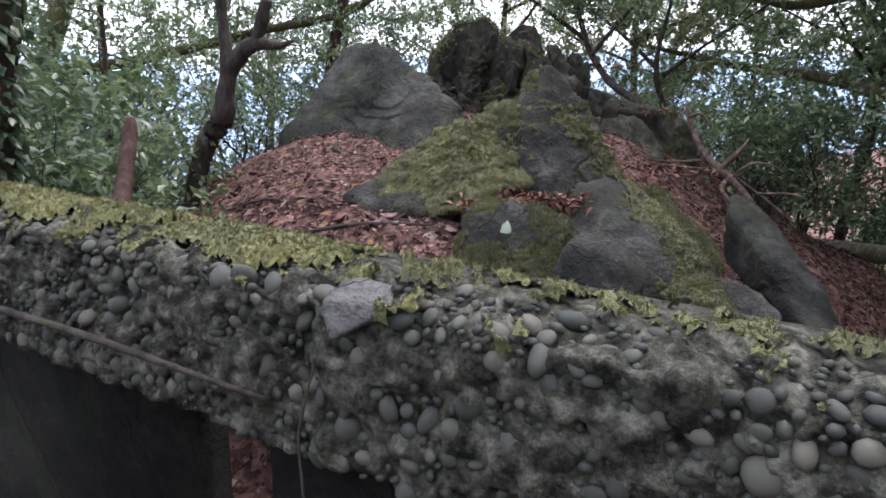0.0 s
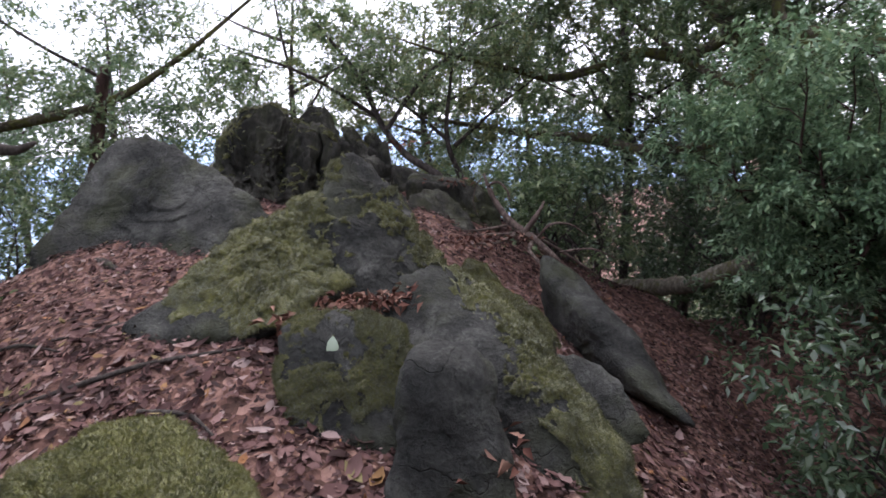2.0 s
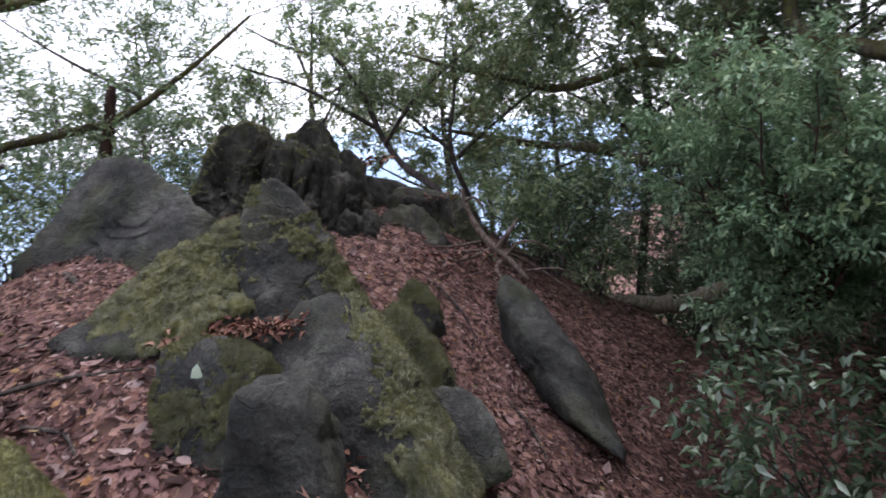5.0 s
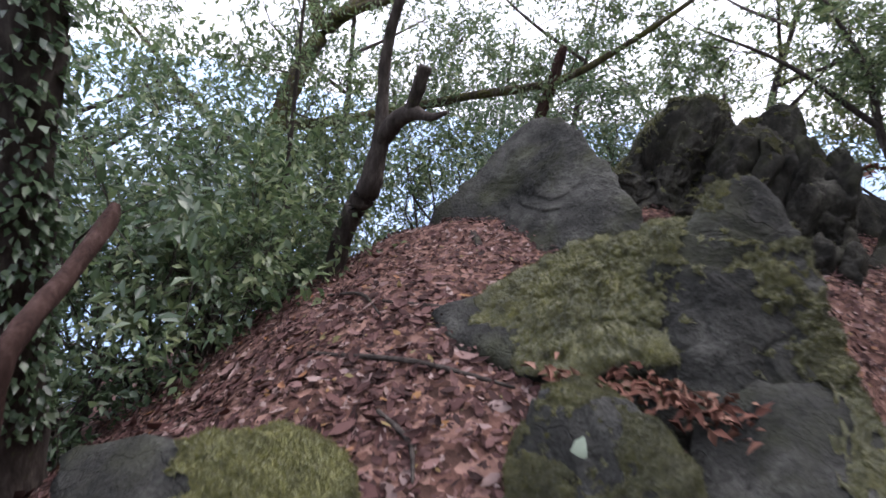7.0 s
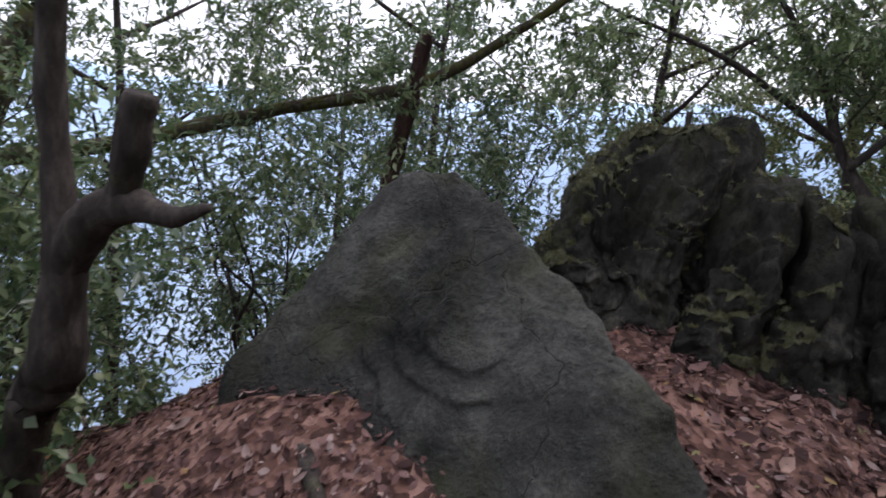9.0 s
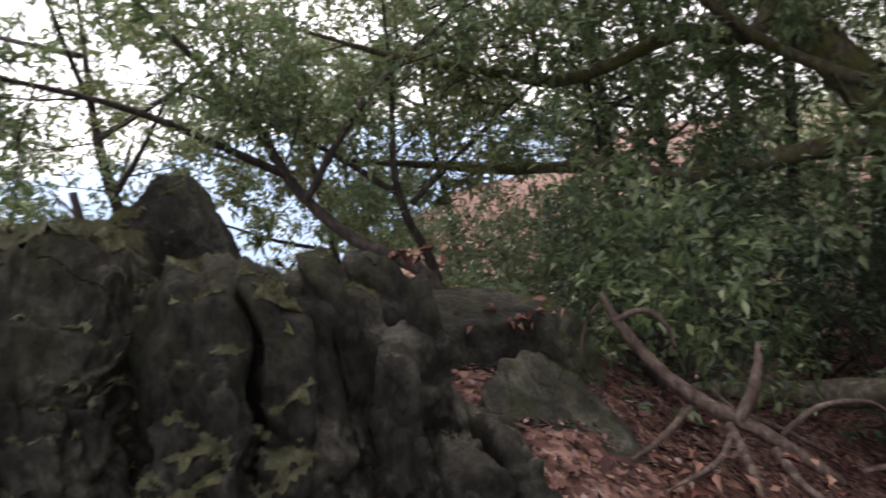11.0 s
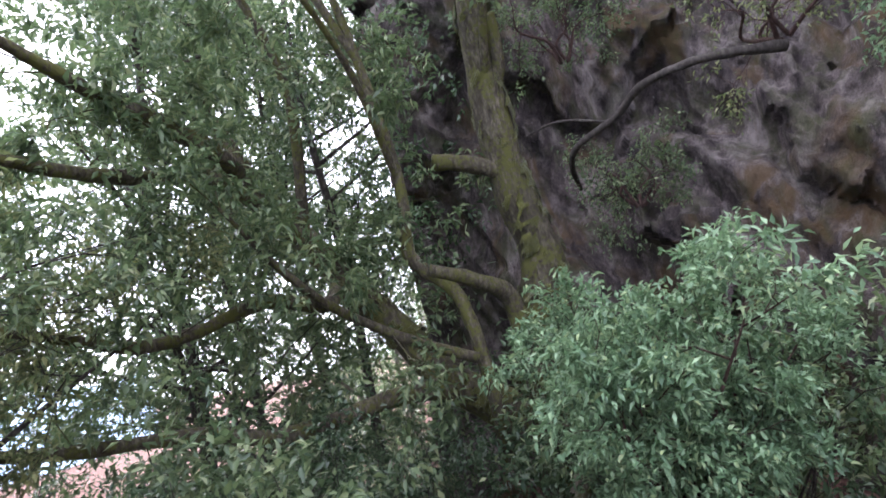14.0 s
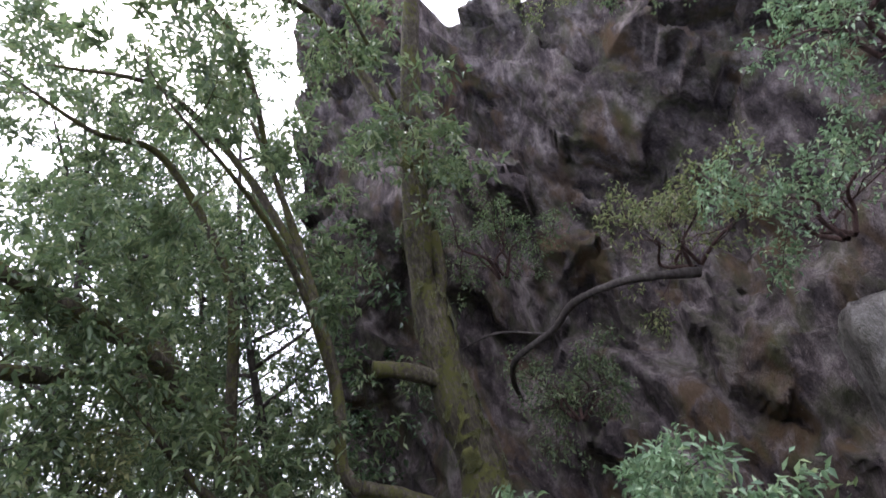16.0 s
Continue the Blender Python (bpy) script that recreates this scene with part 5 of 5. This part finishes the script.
lean = np.array([[1, 0, 0], [0, 0.85, 0.53], [0, -0.53, 0.85]]) * np.array([1.0, 1.5, 0.6])
q3, c3 = (cp + 0.45 * np.stack([fbm(cp * 0.9, 3, 61 + a) for a in range(3)], -1)) @ lean, cc @ lean
near_ = np.argmin(((q3[:, None, :] - c3[None]) ** 2).sum(-1), 1)
tilt = fr_.normal(0, 0.2, (230, 3))
facet = fr_.uniform(-0.28, 0.28, 230)[near_] + np.clip((tilt[near_] * (cp - cc[near_])).sum(1), -0.4, 0.4)
out_ = 0.5 * fbm(cp * 0.3, 2, 71) + facet + 0.1 * (np.floor(cell) + np.clip((fr - 0.5) * 6 + 0.5, 0, 1)) + 0.05 * fbm(cp * 2.6, 5, 79, 0.62)
cp = cp + np.array([[-1, -0.2, 0]]) * out_[:, None]
ci = (np.arange(N - 1)[:, None] * N + np.arange(N - 1)[None]).ravel()
cliff = thing("cliff", Vector((7, 5, -4)), "tall dark reddish-grey rock face with slanting strata", "cliff")
cf = np.stack([ci, ci + 1, ci + N + 1, ci + N], -1)
deep = cp + np.array([2.5, 0.4, 0])
rim = np.arange(N) * N + N - 1
edge = np.arange(N - 1)
top_f = np.stack([rim[:-1], rim[:-1] + N * N, rim[1:] + N * N, rim[1:]], -1)
side_f = np.stack([edge, edge + 1, edge + 1 + N * N, edge + N * N], -1)
put("rock_face", under(cliff, np.vstack([cp, deep])), np.vstack([cf, cf[:, ::-1] + N * N, top_f, side_f]), CLIFF, cliff, smooth=False)
boulder("boulder", [(3.45, 2.95, 2.2), (3.4, 2.9, 2.8), (3.6, 2.85, 3.1), (3.55, 2.4, 3.1), (3.5, 2.3, 2.2), (4.3, 2.95, 3.15), (4.3, 2.3, 3.1), (4.3, 3.0, 1.5), (4.3, 2.2, 1.5), (3.6, 2.95, 1.5)],
        "pale lichen-covered block jutting from the cliff", rock_material("lichen_rock", (0.035, 0.03, 0.028), (0.11, 0.1, 0.09), (0.24, 0.225, 0.205), (0.62, 0.64, 0.64), 0.2), level=5, seed=83, rough=0.05, group="")
wood("cliff_branch", [[(5.6, 5.9, 3.6, 0.022), (4.9, 5.7, 3.72, 0.03), (4.59, 5.48, 3.82, 0.032), (4.47, 5.02, 3.92, 0.034), (4.28, 4.71, 4.03, 0.036), (4.14, 4.19, 4.0, 0.036), (4.5, 3.6, 3.95, 0.05)],
                      [(4.5, 5.1, 3.9, 0.016), (4.5, 5.6, 4.1, 0.012), (4.6, 6.1, 4.1, 0.006)]], "dark crooked branch growing from the cliff", BARK_DARK, "branch")

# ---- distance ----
# haze lives in the colour: pale blue base plus a weak glow, no mist
PAINTED_HAZE, hn, hl, hb = material("haze_painted_woods", 1.0)
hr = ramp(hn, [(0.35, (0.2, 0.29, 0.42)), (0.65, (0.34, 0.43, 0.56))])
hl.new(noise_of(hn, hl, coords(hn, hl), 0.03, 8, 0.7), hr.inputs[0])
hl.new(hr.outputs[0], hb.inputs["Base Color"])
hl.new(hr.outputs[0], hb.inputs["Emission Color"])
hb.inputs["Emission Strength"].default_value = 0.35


def hill(name, dist, lo, hi, seed, a0, a1):
    """A far wooded slope; its haze is painted on as pale blue colour and emission."""
    a = np.linspace(radians(a0), radians(a1), 160)
    q = np.stack([np.cos(a) * 4, np.sin(a) * 4, 0 * a], -1)
    top = lo + (hi - lo) * (0.5 + 0.4 * fbm(q, 4, seed))
    rows_ = []
    for d, s in ((1.0, -1), (1.1, 0.3), (1.3, 0.85), (1.6, 1.0), (2.2, -1)):
        rows_.append(np.stack([np.cos(a) * dist * d, np.sin(a) * dist * d, np.where(s < 0, -60 + 0 * top, top * s)], -1))
    hv = np.stack(rows_, 1).reshape(-1, 3)
    i = (np.arange(159)[:, None] * 5 + np.arange(4)[None]).ravel()
    return tagged(put(name, hv, np.stack([i, i + 5, i + 6, i + 1], -1), PAINTED_HAZE), "distant wooded hills with haze painted on as glowing blue-grey", "hill", kind="structure")


# ---- woods beyond the gully and west, unseen ones behind the start to dim light ----
wr = np.random.default_rng(77)
# the last 700 clumps are never in view: added to darken light from behind
kx = np.r_[wr.uniform(4.5, 30, 1400), wr.uniform(-34, -11, 500), wr.uniform(-12, 9, 700)]
ky = np.r_[wr.uniform(8.5, 42, 1400), wr.uniform(-4, 30, 500), wr.uniform(-14, -3.5, 700)]
hh = np.r_[np.full(1400, 4.5), np.full(500, 5.0), np.full(700, 9.0)]
kz = height(kx, ky) + wr.uniform(0.0, 1, 2600) ** 1.2 * hh
cl_ = np.stack([kx, ky, kz], -1)
lp = np.repeat(cl_, 60, 0) + wr.normal(0, 0.45, (2600 * 60, 3))
wv, wf = leaf_mesh(lp, unit(wr.normal(0, 1, (len(lp), 3))), 0.18, 0.08, 0.2, wr)
tagged(put("far_woods", wv, wf, LEAF), "evergreen woods round the ridge, with unseen clumps added behind the start to dim light", "woods", kind="stuff")
trunks = []
for a in range(0, 2600, 12):
    x, y = float(kx[a]), float(ky[a])
    z = float(height(np.array([x]), np.array([y]))[0])
    trunks.append(np.array([[x + wr.normal(0, 0.12) * q, y + wr.normal(0, 0.12) * q, z - 0.2 + 1.1 * q, 0.07 - 0.012 * q] for q in range(5)]))
tv, tf_ = thin_tubes(trunks, 5)
tagged(put("far_trunks", tv, tf_, BARK_PALE), "thin pale trunks among the woods, also the unseen added ones", "woods", kind="stuff")

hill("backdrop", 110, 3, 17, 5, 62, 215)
